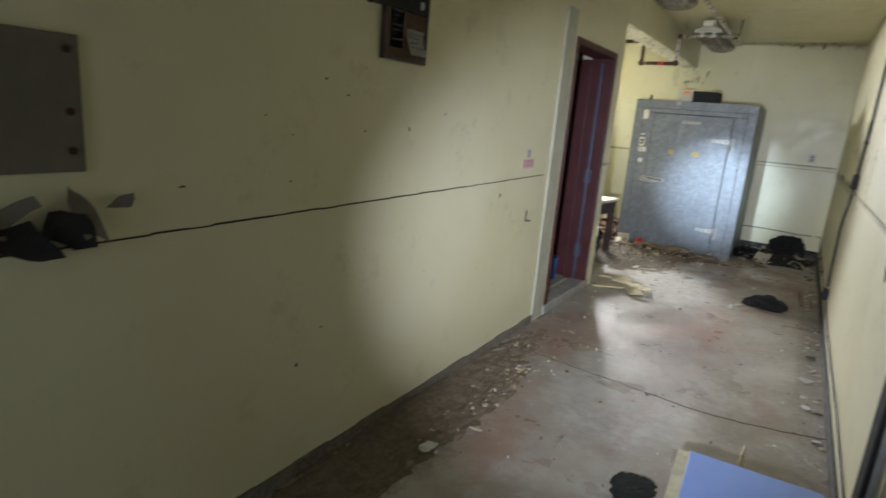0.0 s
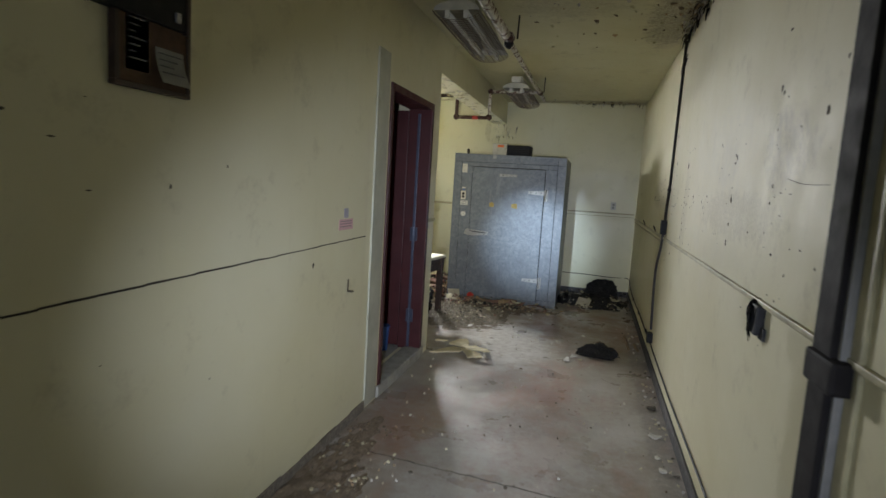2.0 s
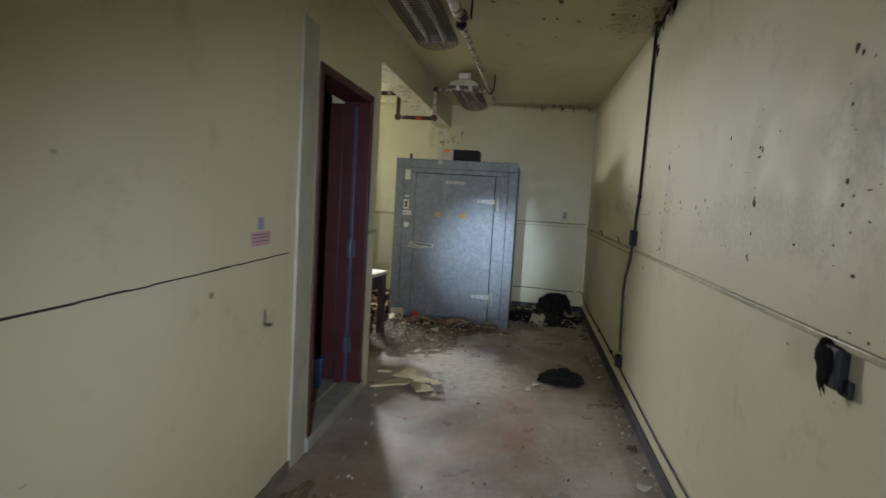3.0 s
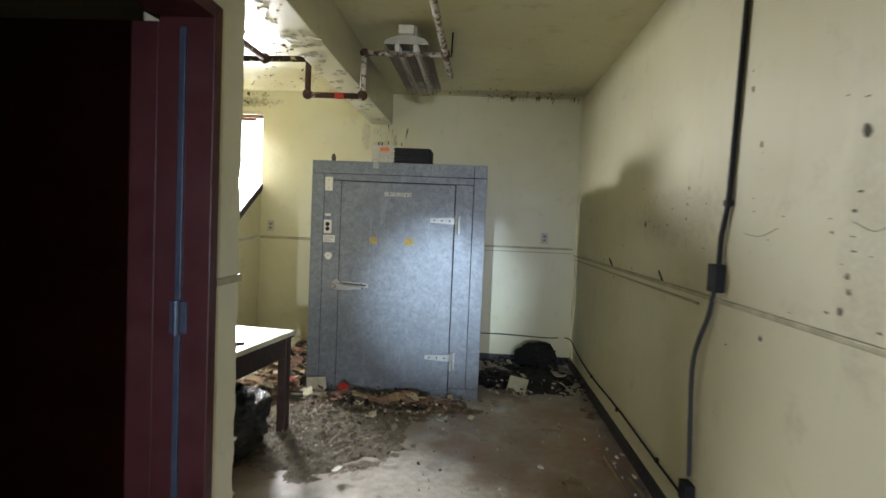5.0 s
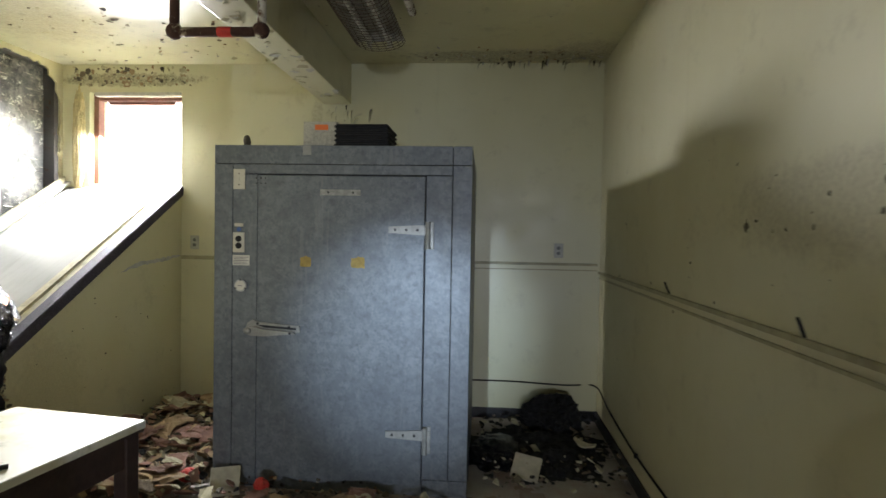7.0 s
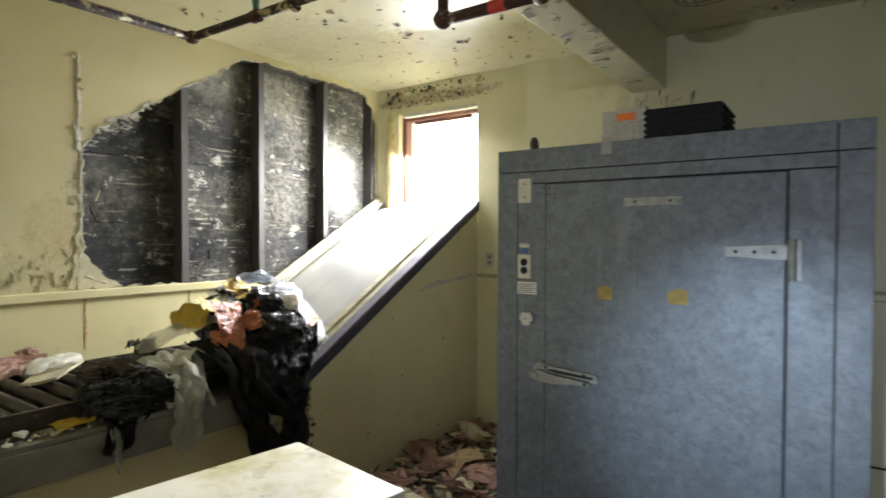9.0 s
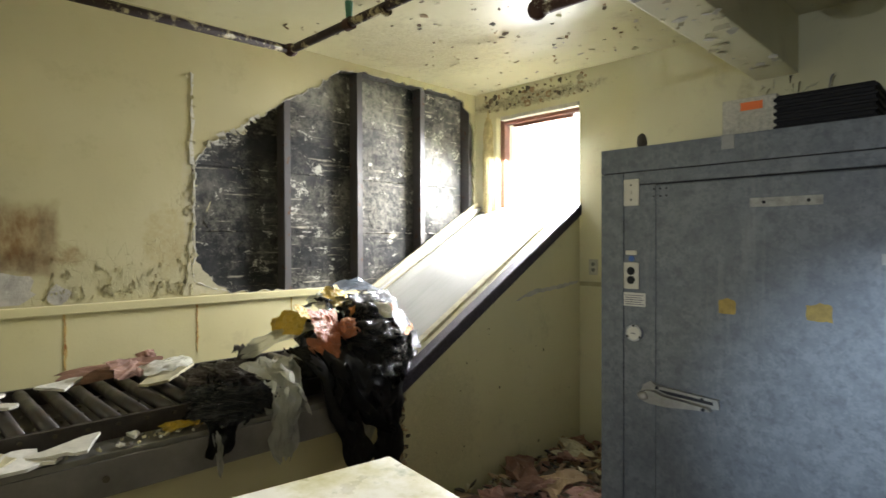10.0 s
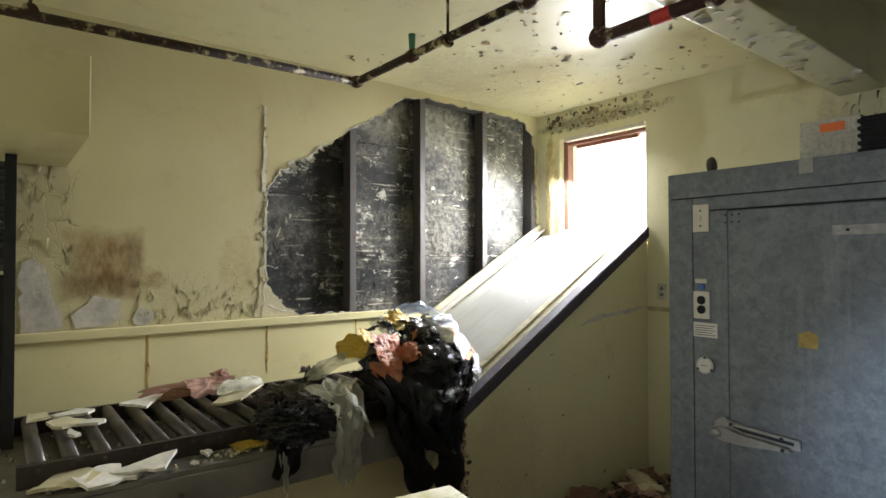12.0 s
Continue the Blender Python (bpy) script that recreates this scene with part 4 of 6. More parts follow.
# screw holes where shelves once hung, in upright rows, and scars between them
_holes = iter([(2.55, 1.87), (2.59, 1.80), (2.57, 1.745), (2.56, 1.69), (2.55, 1.545), (2.56, 1.486), (2.45, 1.523), (2.567, 1.328), (2.32, 1.26), (2.46, 1.173), (2.33, 1.73), (3.15, 1.824), (3.12, 1.688), (3.14, 1.656), (3.143, 1.511), (3.143, 1.49), (3.145, 1.38), (3.146, 1.284)])
_dents = iter([(3.68, 1.47), (3.72, 1.50), (3.857, 1.469), (3.80, 1.44), (4.35, 1.797), (4.345, 1.544), (4.34, 1.50), (5.72, 1.583), (5.717, 1.55), (5.727, 1.48), (5.493, 1.547), (5.489, 1.519), (5.498, 1.347), (6.127, 1.442), (6.203, 1.438), (6.31, 1.473), (6.377, 1.456), (6.893, 1.247), (6.879, 1.31), (8.0, 1.492), (7.98, 1.47), (1.5, 1.45), (1.42, 1.5), (1.55, 1.7), (1.3, 1.48), (1.36, 1.36)])
_scuffs = iter([(2.58, 1.89), (2.55, 2.08), (2.13, 1.75), (3.14, 1.69), (1.64, 1.42), (1.54, 1.36), (1.35, 1.38), (1.36, 1.29), (1.34, 1.48), (1.69, 1.59), (1.33, 1.14), (1.98, 1.49), (5.13, 2.03), (5.12, 1.96), (5.03, 1.74), (5.02, 1.65), (4.85, 1.48), (5.06, 1.55), (5.05, 1.50), (4.48, 1.79), (4.56, 1.81), (4.47, 1.70), (4.48, 1.54), (4.50, 1.49), (4.59, 1.43), (4.50, 1.42), (4.49, 1.38), (4.51, 1.31), (4.50, 1.27), (4.59, 1.20), (4.53, 1.21), (4.78, 1.17), (4.37, 1.18)])
wall_chips("wall_scuffs", 33, lambda r: (XE - 0.001, *next(_scuffs)), 29, "dark scuffs and flaked spots in the painted wall", 2.0)
wall_chips("wall_holes", 18, lambda r: (XE - 0.001, *next(_holes)), 26, "ragged dark screw holes in the painted wall", 1.9)
wall_chips("wall_scars", 26, lambda r: (XE - 0.001, *next(_dents)), 27, "dark scars in the painted wall", 1.7)
wall_chips("wall_gouges", 90, chip_place, 21, "small dark gouges in the painted wall")
wall_chips("panel_nicks", 34, lambda r: (-2.8472, r.uniform(7.2, 8.7), r.uniform(0.15, 1.0)), 25, "small dark nicks in the chute panel")
wall_chips("wall_nicks", 20, lambda r: (XW - 0.0012, r.uniform(0.6, 3.4), r.choice((r.uniform(0.3, 1.05), r.uniform(1.2, 1.7)))), 22, "small dark nicks in the painted wall", 1.5)

# joints in the floor
_j = bmesh.new()
for pts in (((-0.96, 3.06), (-0.6, 3.03), (-0.17, 2.99), (0.12, 3.03), (0.43, 3.12)), ((-1.45, 3.12), (-0.96, 3.06))):
    line = smooth_line([(x, y, 0.0) for x, y in pts], 9)
    add_tube(_j, [p + Vector((rng.uniform(-0.006, 0.006), rng.uniform(-0.006, 0.006), -0.001)) for p in line], 0.004, 5)
structure("trim_floor_joint", _j, SEAM, "dark open joint between concrete slabs")

# window in the end wall
window = tagged(new("window_1"), "blown-out window opening with a brown frame", "window", kind="structure")
window.location = (-3.235, YB + 0.1, 1.75)
for lo, hi in (((-3.62, YB + 0.05, 1.6), (-3.575, YB + 0.12, 2.5)), ((-3.575, YB + 0.05, 2.445), (-2.85, YB + 0.12, 2.5))):
    part("window_frame", box(lo, hi, 0.005), BROWN_FRAME, window)
part("window_head", box((-3.575, YB - 0.005, 2.47), (-2.86, YB + 0.05, 2.50), 0.004), PLASTER, window, "white broken lintel edge")
part("window_bar", box((-3.5, YB + 0.06, 2.415), (-2.95, YB + 0.09, 2.44), 0.003), BROWN_FRAME, window)
_f = crumple((-3.70, YB - 0.015, 2.12), (0.045, 0.02, 0.36), 3, 0.3, 0.2, 4)
tagged(link("insulation_foam", _f, FOAM), "torn yellow insulation beside the window", "insulation")

# ---- corridor ----
# door: frame in the wall, leaf swung into the side room
door = tagged(new("door_1"), "maroon painted door standing open into a dark room", "door", kind="structure")
door.location = (XW - 0.1, 4.3, 0.07)
part("door_jamb", box((XW - 0.185, 3.84, 0.07), (XW + 0.012, 3.885, 2.115), 0.004), MAROON, door)
part("door_jamb", box((XW - 0.185, 4.79, 0.07), (XW + 0.012, 4.845, 2.115), 0.004), MAROON, door)
part("door_head", box((XW - 0.185, 3.885, 2.065), (XW + 0.012, 4.79, 2.115), 0.004), MAROON, door)
leaf = part("door_leaf", box((-2.52, 4.80, 0.085), (-1.668, 4.842, 2.055), 0.004), MAROON, door)
part("edge_strip", box((-1.583, 4.778, 0.09), (-1.562, 4.792, 2.03), 0.002), STEEL_EDGE, door, "pale metal strip on the door jamb")
for z in (0.36, 1.05):
    h = bmesh.new()
    add_rod(h, (-1.572, 4.772, z - 0.06), (-1.572, 4.772, z + 0.06), 0.011, 10)
    add_box(h, (-1.60, 4.780, z - 0.055), (-1.54, 4.789, z + 0.055), 0.001)
    part("hinge", h, STEEL_EDGE, door, "worn steel hinge")

bucket = thing("blue_container", (-1.78, 4.70, 0.062), "small blue plastic container by the door", "container")
part("body", rod((-1.78, 4.70, 0.062), (-1.78, 4.70, 0.26), 0.055, 20, 0.065), BLUE_PLASTIC, bucket)
part("rim", rod((-1.78, 4.70, 0.255), (-1.78, 4.70, 0.268), 0.07, 20), BLUE_PLASTIC, bucket)

# notice board with a black board above it
board = thing("notice_board", (XW, 1.77, 1.72), "brown notice board with two sheets of paper", "notice board")
part("backing", box((XW, 1.635, 1.715), (XW + 0.02, 1.915, 1.93), 0.002), CORK, board)
for lo, hi in (((1.625, 1.705), (1.925, 1.72)), ((1.625, 1.72), (1.64, 1.93)), ((1.91, 1.72), (1.925, 1.93))):
    part("frame", box((XW, lo[0], lo[1]), (XW + 0.026, hi[0], hi[1]), 0.002), DARK_WOOD, board)


def sheet(y0, y1, z0, z1, parent, lines, curl=0.0):
    bm = bmesh.new()
    n = 8
    a = [[bm.verts.new((XW + 0.022 + curl * (1 - k / n) ** 2, y, z0 + (z1 - z0) * k / n)) for y in (y0, y1)] for k in range(n + 1)]
    for p, q in zip(a, a[1:]):
        bm.faces.new((p[0], p[1], q[1], q[0]))
    bmesh.ops.solidify(bm, geom=bm.faces[:], thickness=0.001)
    p = part("paper", bm, PAPER, parent, "white printed sheet")
    for i in range(lines):
        z = z1 - 0.018 - i * (z1 - z0 - 0.03) / lines
        x = XW + 0.0235 + curl * (1 - (z - z0) / (z1 - z0)) ** 2
        part("print_line", box((x, y0 + 0.01, z), (x + 0.0008, y1 - 0.012 - 0.02 * (i % 3), z + 0.004)), INK, p)


sheet(1.665, 1.75, 1.755, 1.915, board, 7)
sheet(1.775, 1.895, 1.735, 1.84, board, 4, 0.03)
black_board = thing("black_board", (XW, 1.72, 1.9), "black framed board mounted on the wall", "board")
part("panel", box((XW, 1.535, 1.905), (XW + 0.035, 1.905, 2.32), 0.004), BLACK, black_board)
for y in (1.535, 1.89):
    part("frame", box((XW, y, 1.90), (XW + 0.042, y + 0.016, 2.33), 0.003), DARK_WOOD, black_board)
part("clip", box((XW + 0.035, 1.84, 1.925), (XW + 0.045, 1.86, 1.955), 0.003), CHROME, black_board, "small bright metal clip")

# grey cover plate with torn scraps under it
cover = thing("cover_plate", (XW, 0.1, 1.3), "dull brown metal cover plate on the wall", "cover plate")
part("plate", box((XW, -0.35, 1.292), (XW + 0.012, 0.47, 1.62), 0.004), GREY_PANEL, cover)
for z in (1.345, 1.44, 1.585):
    part("bolt", rod((XW + 0.01, 0.44, z), (XW + 0.018, 0.44, z), 0.010, 8), plain("rust_bolt_%d" % int(z * 1000), (0.05, 0.022, 0.015), 0.85), cover, "rusty bolt")
for k, (y, z, w, a) in enumerate(((0.44, 1.19, 0.20, 60), (0.54, 1.20, 0.13, -40), (0.40, 1.16, 0.24, 20), (0.28, 1.19, 0.18, -35), (0.12, 1.18, 0.18, -15), (0.30, 1.13, 0.26, 12))):
    s = thing("torn_scrap", (XW, y, z), "torn dark scrap curling off the wall", "scrap", "torn scraps under the plate")
    part("sheet", moved(shard((w * 0.5, w * 0.25), 0.002, 60 + k, bend=0.5), pose(XW + 0.018, y, z, 90, a, 90)), [GREY_PANEL, GREY_PANEL, SOOT][k % 3], s)

label = thing("pink_label", (XW, 3.23, 1.2), "pink warning sticker with a small grey tag", "sticker")
part("sticker", box((XW, 3.14, 1.195), (XW + 0.002, 3.32, 1.255)), PINK, label)
part("tag", box((XW, 3.20, 1.262), (XW + 0.002, 3.255, 1.315)), plain("grey_lilac_tag", (0.4, 0.38, 0.44), 0.6), label)
for z in (1.212, 1.228, 1.241):
    part("print_line", box((XW + 0.002, 3.155, z), (XW + 0.0028, 3.30, z + 0.004)), INK, label)
hook = thing("wall_hook", (XW, 3.29, 0.85), "small rusty angle hook screwed to the wall", "hook")
part("bracket", add_box(box((XW, 3.283, 0.83), (XW + 0.006, 3.292, 0.905)), (XW, 3.283, 0.83), (XW + 0.03, 3.312, 0.838)), CHIP, hook)

# east wall: iron channel, conduit and boxes
channel = thing("iron_channel", (XE, 1.87, 0.0), "tall black iron channel fixed to the wall", "pipe")
part("web", box((XE - 0.045, 1.785, 0.0), (XE, 1.895, H), 0.004), IRON, channel)
part("side_strip", box((XE - 0.03, 1.768, 0.0), (XE, 1.783, H), 0.002), plain("grey_worn_strip", (0.2, 0.195, 0.18), 0.6, vary=0.3), channel, "dull grey metal strip")
# Tan strip modelled for the shadow that falls beside the channel.
part("backing_board", box((XE - 0.012, 1.712, 0.0), (XE, 1.766, H), 0.002), TRIM, channel, "tan strip in place of the channel's shadow")
part("coupling", box((XE - 0.058, 1.735, 1.06), (XE, 1.90, 1.14), 0.01), IRON, channel)

switch = thing("switch_box", (XE, 2.53, 1.03), "black switch box wrapped in loose tape", "switch box")
part("body", box((XE - 0.032, 2.435, 1.03), (XE, 2.53, 1.135), 0.008), BLACK, switch)
part("tape", drape([(XE - 0.01, 2.50, 1.145), (XE - 0.036, 2.50, 1.12), (XE - 0.038, 2.495, 1.06), (XE - 0.034, 2.49, 1.015)], 0.09, 4, (0, 1, 0.2), 0.002, 18, 8, 0.006), BAG_BLACK, switch)
part("tab", box((XE - 0.014, 2.40, 1.02), (XE - 0.004, 2.455, 1.062), 0.002), BLACK, switch, "torn tape end")

conduit = thing("wall_conduit", (XE, 5.2, 0.2), "dark electrical conduit with two junction boxes", "conduit")
part("upper_pipe", tube([(XE - 0.013, 5.16, 2.69), (XE - 0.013, 5.19, 2.3), (XE - 0.013, 5.235, 1.6), (XE - 0.015, 5.24, 1.52), (XE - 0.016, 5.28, 1.40), (XE - 0.016, 5.285, 1.28)], 0.011, 10), CABLE, conduit)
part("junction_box", box((XE - 0.045, 5.25, 1.175), (XE, 5.325, 1.29), 0.006), BLACK, conduit)
part("cable", tube(smooth_line([(XE - 0.018, 5.31, 1.18), (XE - 0.02, 5.35, 1.06), (XE - 0.03, 5.45, 0.86), (XE - 0.026, 5.455, 0.6), (XE - 0.018, 5.45, 0.33)]), 0.0105, 10), plain("grey_flex_cable", (0.045, 0.043, 0.046), 0.5, shine=0.3), conduit)
part("lower_box", box((XE - 0.045, 5.41, 0.215), (XE, 5.50, 0.30), 0.006), BLACK, conduit)
part("clamp", box((XE - 0.028, 5.22, 1.525), (XE, 5.255, 1.55), 0.003), BLACK, conduit)
loose_wire = thing("loose_wire", (XE, 7.0, 0.2), "thin wire sagging along the wall foot", "wire")
part("wire", tube(smooth_line([(XE - 0.01, 2.2, 0.17), (XE - 0.01, 3.1, 0.185), (XE - 0.01, 4.1, 0.175), (XE - 0.01, 5.0, 0.19), (XE - 0.01, 5.45, 0.2), (XE - 0.012, 6.0, 0.205), (XE - 0.012, 6.75, 0.215), (XE - 0.012, 7.6, 0.2), (XE - 0.012, 8.3, 0.235), (XE - 0.02, 8.74, 0.28), (0.2, YB - 0.012, 0.275), (-0.2, YB - 0.012, 0.29), (-0.5, YB - 0.012, 0.29)], 7), 0.006, 6), CABLE, loose_wire)
for y, z in ((5.9, 0.21), (6.75, 0.2), (7.6, 0.195)):
    part("clip", box((XE - 0.02, y, z - 0.012), (XE, y + 0.012, z + 0.014), 0.002), BLACK, loose_wire)
for y in (7.13, 6.0):
    nail = thing("wall_nail", (XE, y, 1.18), "dark nail standing out of the rail", "nail")
    part("shank", rod((XE - 0.028, y, 1.205), (XE - 0.002, y + 0.01, 1.15), 0.005, 6), BLACK, nail)
green = thing("green_patch", (XE, 1.05, 1.0), "faded green flap of peeling film", "paint damage")
part("flap", patch([(0.7, 1.10), (1.2, 1.105), (1.17, 1.075), (1.10, 1.045), (1.0, 1.02), (0.85, 1.0), (0.7, 0.99)], in_x(XE - 0.003), (0.003, 0, 0), 71, 0.03, 0.003), GREEN_TAPE, green)


def peel_strips(name, count, place, size, material, label, seed):
    """Narrow curled strips of old paint that hang from a ceiling edge."""
    r = random.Random(seed)
    bm = bmesh.new()
    for _ in range(count):
        x, y, z = place(r)
        n, w = r.uniform(*size), r.uniform(0.004, 0.014)
        out = Vector((r.uniform(-0.9, 0.0), r.uniform(-0.7, 0.7), 0.0))
        side = Vector((-out.y, out.x, 0)).normalized() if out.length > 0.1 else Vector((0, 1, 0))
        rows = []
        for k in range(5):
            u = k / 4
            p = Vector((x, y, z)) + out * n * math.sin(u * 1.6) * 0.7 + Vector((0, 0, -n * u * u * 0.8))
            rows.append([bm.verts.new(p + side * w * sgn * (1 - 0.75 * u)) for sgn in (-1, 1)])
        slot = r.randrange(len(material))
        for a, b in zip(rows, rows[1:]):
            bm.faces.new((a[0], a[1], b[1], b[0])).material_index = slot
    bmesh.ops.solidify(bm, geom=bm.faces[:], thickness=0.0012)
    return tagged(link(name, bm, material), label, "peeling paint", kind="stuff")


peel_strips("hanging_decay", 120, lambda r: (XE - 0.004 - abs(r.gauss(0, 0.03)), r.uniform(3.3, 5.15), H - abs(r.gauss(0, 0.015)) - 0.001), (0.03, 0.12), [CHIP, SOOT, PLASTER_GREY], "dark curled strips hanging from the ceiling edge", 23)
peel_strips("hanging_decay", 50, lambda r: (r.uniform(-0.5, 0.43), YB - 0.004 - abs(r.gauss(0, 0.06)), H - 0.001), (0.02, 0.08), [CHIP, PLASTER_GREY, CREAM_FLAKE], "curled strips hanging over the end wall", 24)
peel_strips("hanging_decay", 7, lambda r: (XE - 0.003, r.gauss(5.1, 0.03), 2.62 - r.uniform(0, 0.1)), (0.06, 0.16), [CHIP, SOOT], "dark strips hanging beside the conduit", 25)
peel_strips("hanging_decay", 26, lambda r: (r.uniform(-1.66, -1.3), YB - 0.004, r.uniform(2.2, 2.42)), (0.04, 0.16), [CREAM_FLAKE, PLASTER_GREY, CHIP], "peeling strips on the wall over the cooler", 28)


def outlet(name, centre, wall, label, cover_material, dark=BLACK):
    x, y, z = centre
    t = thing(name, centre, label, "outlet")
    if wall == "y":
        part("cover", box((x - 0.035, y - 0.006, z - 0.055), (x + 0.035, y, z + 0.055), 0.003), cover_material, t)
        for dz in (-0.02, 0.02):
            part("socket", rod((x, y - 0.009, z + dz), (x, y - 0.005, z + dz), 0.014, 14), dark, t)
    return t


outlet("wall_outlet", (0.135, YB, 1.30), "y", "grey metal outlet plate on the end wall", FIXTURE, plain("dull_socket", (0.2, 0.2, 0.19), 0.5))
outlet("wall_outlet", (-2.735, YB, 1.31), "y", "grey metal outlet plate below the window", FIXTURE, plain("dull_socket_b", (0.2, 0.2, 0.19), 0.5))

# ---- ceiling lamps and pipes ----


def caged_lamp(y0, y1, x, label):
    """A twin-tube lamp with a wire guard, hung under the ceiling."""
    t = thing("fluorescent_lamp", (x, (y0 + y1) / 2, H), label, "ceiling lamp", "caged ceiling lamps")
    part("channel", box((x - 0.06, y0 + 0.05, H - 0.11), (x + 0.06, y1 - 0.02, H - 0.03), 0.006), FIXTURE, t)
    for k in (0.2, 0.8):
        part("mount", rod((x, y0 + (y1 - y0) * k, H - 0.035), (x, y0 + (y1 - y0) * k, H), 0.02, 10), FIXTURE, t)
    bm = bmesh.new()
    arc = [(x + 0.145 * math.sin(a), H - 0.165 + 0.05 * math.cos(a)) for a in [math.radians(-85 + 170 * k / 12) for k in range(13)]]
    rows = [[bm.verts.new((px, y, pz)) for px, pz in arc] for y in (y0, y1)]
    for k in range(12):
        bm.faces.new((rows[0][k], rows[0][k + 1], rows[1][k + 1], rows[1][k]))
    bmesh.ops.solidify(bm, geom=bm.faces[:], thickness=0.003)
    part("reflector", bm, FIXTURE, t, "stained grey enamel reflector")
    for y in (y0, y1):
        bm = slab([(x + 0.145 * math.sin(a), H - 0.165 + 0.058 * math.cos(a)) for a in [math.radians(-90 + 180 * k / 16) for k in range(17)]], [], in_y(y - 0.004 if y == y0 else y), (0, 0.004, 0))
        part("end_plate", bm, FIXTURE, t, "pale rounded end plate")
    part("terminal_box", box((x - 0.05, y0 - 0.035, H - 0.105), (x + 0.05, y0 + 0.06, H - 0.05), 0.006), WHITE, t, "white terminal box")
    for dx in (-0.06, 0.06):
        part("tube", rod((x + dx, y0 + 0.02, H - 0.175), (x + dx, y1 - 0.02, H - 0.175), 0.018, 14), TUBE, t, "unlit fluorescent tube", True)
        for y in (y0 + 0.02, y1 - 0.02):
            part("lamp_holder", box((x + dx - 0.014, y - 0.012, H - 0.21), (x + dx + 0.014, y + 0.012, H - 0.14), 0.003), WHITE, t)
    wires = bmesh.new()
    curve = [(x + 0.15 * math.sin(a), H - 0.165 - 0.06 * math.cos(a)) for a in [math.radians(-88 + 176 * k / 10) for k in range(11)]]
    for px, pz in curve:
        add_tube(wires, [(px, y0, pz), (px, y1, pz)], 0.0022, 4)
    n = int((y1 - y0) / 0.04)
    for k in range(n + 1):
        y = y0 + (y1 - y0) * k / n
        add_tube(wires, [(px, y, pz) for px, pz in curve], 0.002, 4)
    part("wire_guard", wires, WIRE, t, "rusty wire guard")
    return t


caged_lamp(6.60, 7.78, -1.07, "unlit caged twin-tube ceiling lamp beside the beam")
caged_lamp(3.85, 5.06, -1.08, "unlit caged twin-tube ceiling lamp over the corridor")

main = thing("ceiling_pipe", (-0.81, 6.0, 2.52), "white painted pipe rusting under the ceiling", "pipe")
PZ = 2.535
part("run", rod((-0.87, 2.6, PZ), (-0.815, 7.30, PZ), 0.021, 16), PIPE_WHITE, main, "", True)
part("valve", crumple((-0.845, 4.52, PZ - 0.02), (0.032, 0.04, 0.034), 2, 0.15, 0.08, 3), BLACK, main, "black round valve")
part("thick_run", rod((-0.89, 2.6, PZ + 0.03), (-0.85, 4.42, PZ + 0.01), 0.034, 18), PIPE_WHITE, main, "", True)
for y in (4.42, 6.74):
    part("collar", rod((-0.822, y - 0.03, PZ), (-0.822, y + 0.03, PZ), 0.03, 16), PIPE_RUST, main, "rusty tee collar")
for y in (4.55, 6.85):
    part("hanger", rod((-0.79, y, PZ + 0.02), (-0.785, y, H), 0.006, 8), CABLE, main)
part("branch", rod((-0.82, 6.74, PZ), (-1.36, 6.74, PZ), 0.019, 14), PIPE_WHITE, main, "", True)
part("elbow", crumple((-1.37, 6.74, PZ), (0.03, 0.028, 0.03), 4, 0.05, 0.04, 3), PIPE_RUST, main, "rusty elbow")
part("drop", rod((-1.372, 6.74, PZ), (-1.372, 6.74, 2.265), 0.019, 14), PIPE_WHITE, main, "", True)
part("elbow", crumple((-1.375, 6.74, 2.25), (0.034, 0.03, 0.034), 5, 0.05, 0.04, 3), PIPE_RUST, main, "rusty elbow")
part("underpass", rod((-1.375, 6.74, 2.245), (-1.75, 6.74, 2.245), 0.02, 14), PIPE_RUST, main, "", True)
part("red_band", rod((-1.50, 6.74, 2.245), (-1.56, 6.74, 2.245), 0.0215, 16), RED, main, "red painted band")
part("elbow", crumple((-1.752, 6.74, 2.25), (0.034, 0.03, 0.034), 6, 0.05, 0.04, 3), PIPE_RUST, main, "rusty elbow")
part("riser", rod((-1.752, 6.74, 2.25), (-1.752, 6.74, 2.49), 0.02, 14), PIPE_RUST, main, "", True)
bay_pipe = thing("bay_pipe", (-2.4, 6.7, 2.48), "black and rusty pipe under the bay ceiling", "pipe")
part("run", rod((-1.752, 6.74, 2.485), (-3.17, 6.65, 2.44), 0.020, 14), PIPE_BLACK, bay_pipe, "", True)
part("wall_run", rod((-3.17, 6.65, 2.44), (-3.22, YEND + 0.01, 2.435), 0.020, 14), PIPE_BLACK, bay_pipe, "", True)
part("elbow", crumple((-3.17, 6.65, 2.44), (0.034, 0.034, 0.03), 7, 0.05, 0.04, 3), PIPE_RUST, bay_pipe, "rusty elbow")
part("tee", crumple((-2.05, 6.72, 2.476), (0.04, 0.034, 0.034), 8, 0.05, 0.04, 3), PIPE_RUST, bay_pipe, "rusty tee")
part("side_run", rod((-2.05, 6.72, 2.476), (-2.08, YEND + 0.01, 2.48), 0.02, 14), PIPE_RUST, bay_pipe, "", True)
part("fitting", rod((-2.72, 6.68, 2.45), (-2.72, 6.68, 2.55), 0.012, 10, 0.018), GREEN, bay_pipe, "green corroded fitting")
part("collar", rod((-2.74, 6.68, 2.452), (-2.70, 6.68, 2.453), 0.028, 14), PIPE_RUST, bay_pipe)
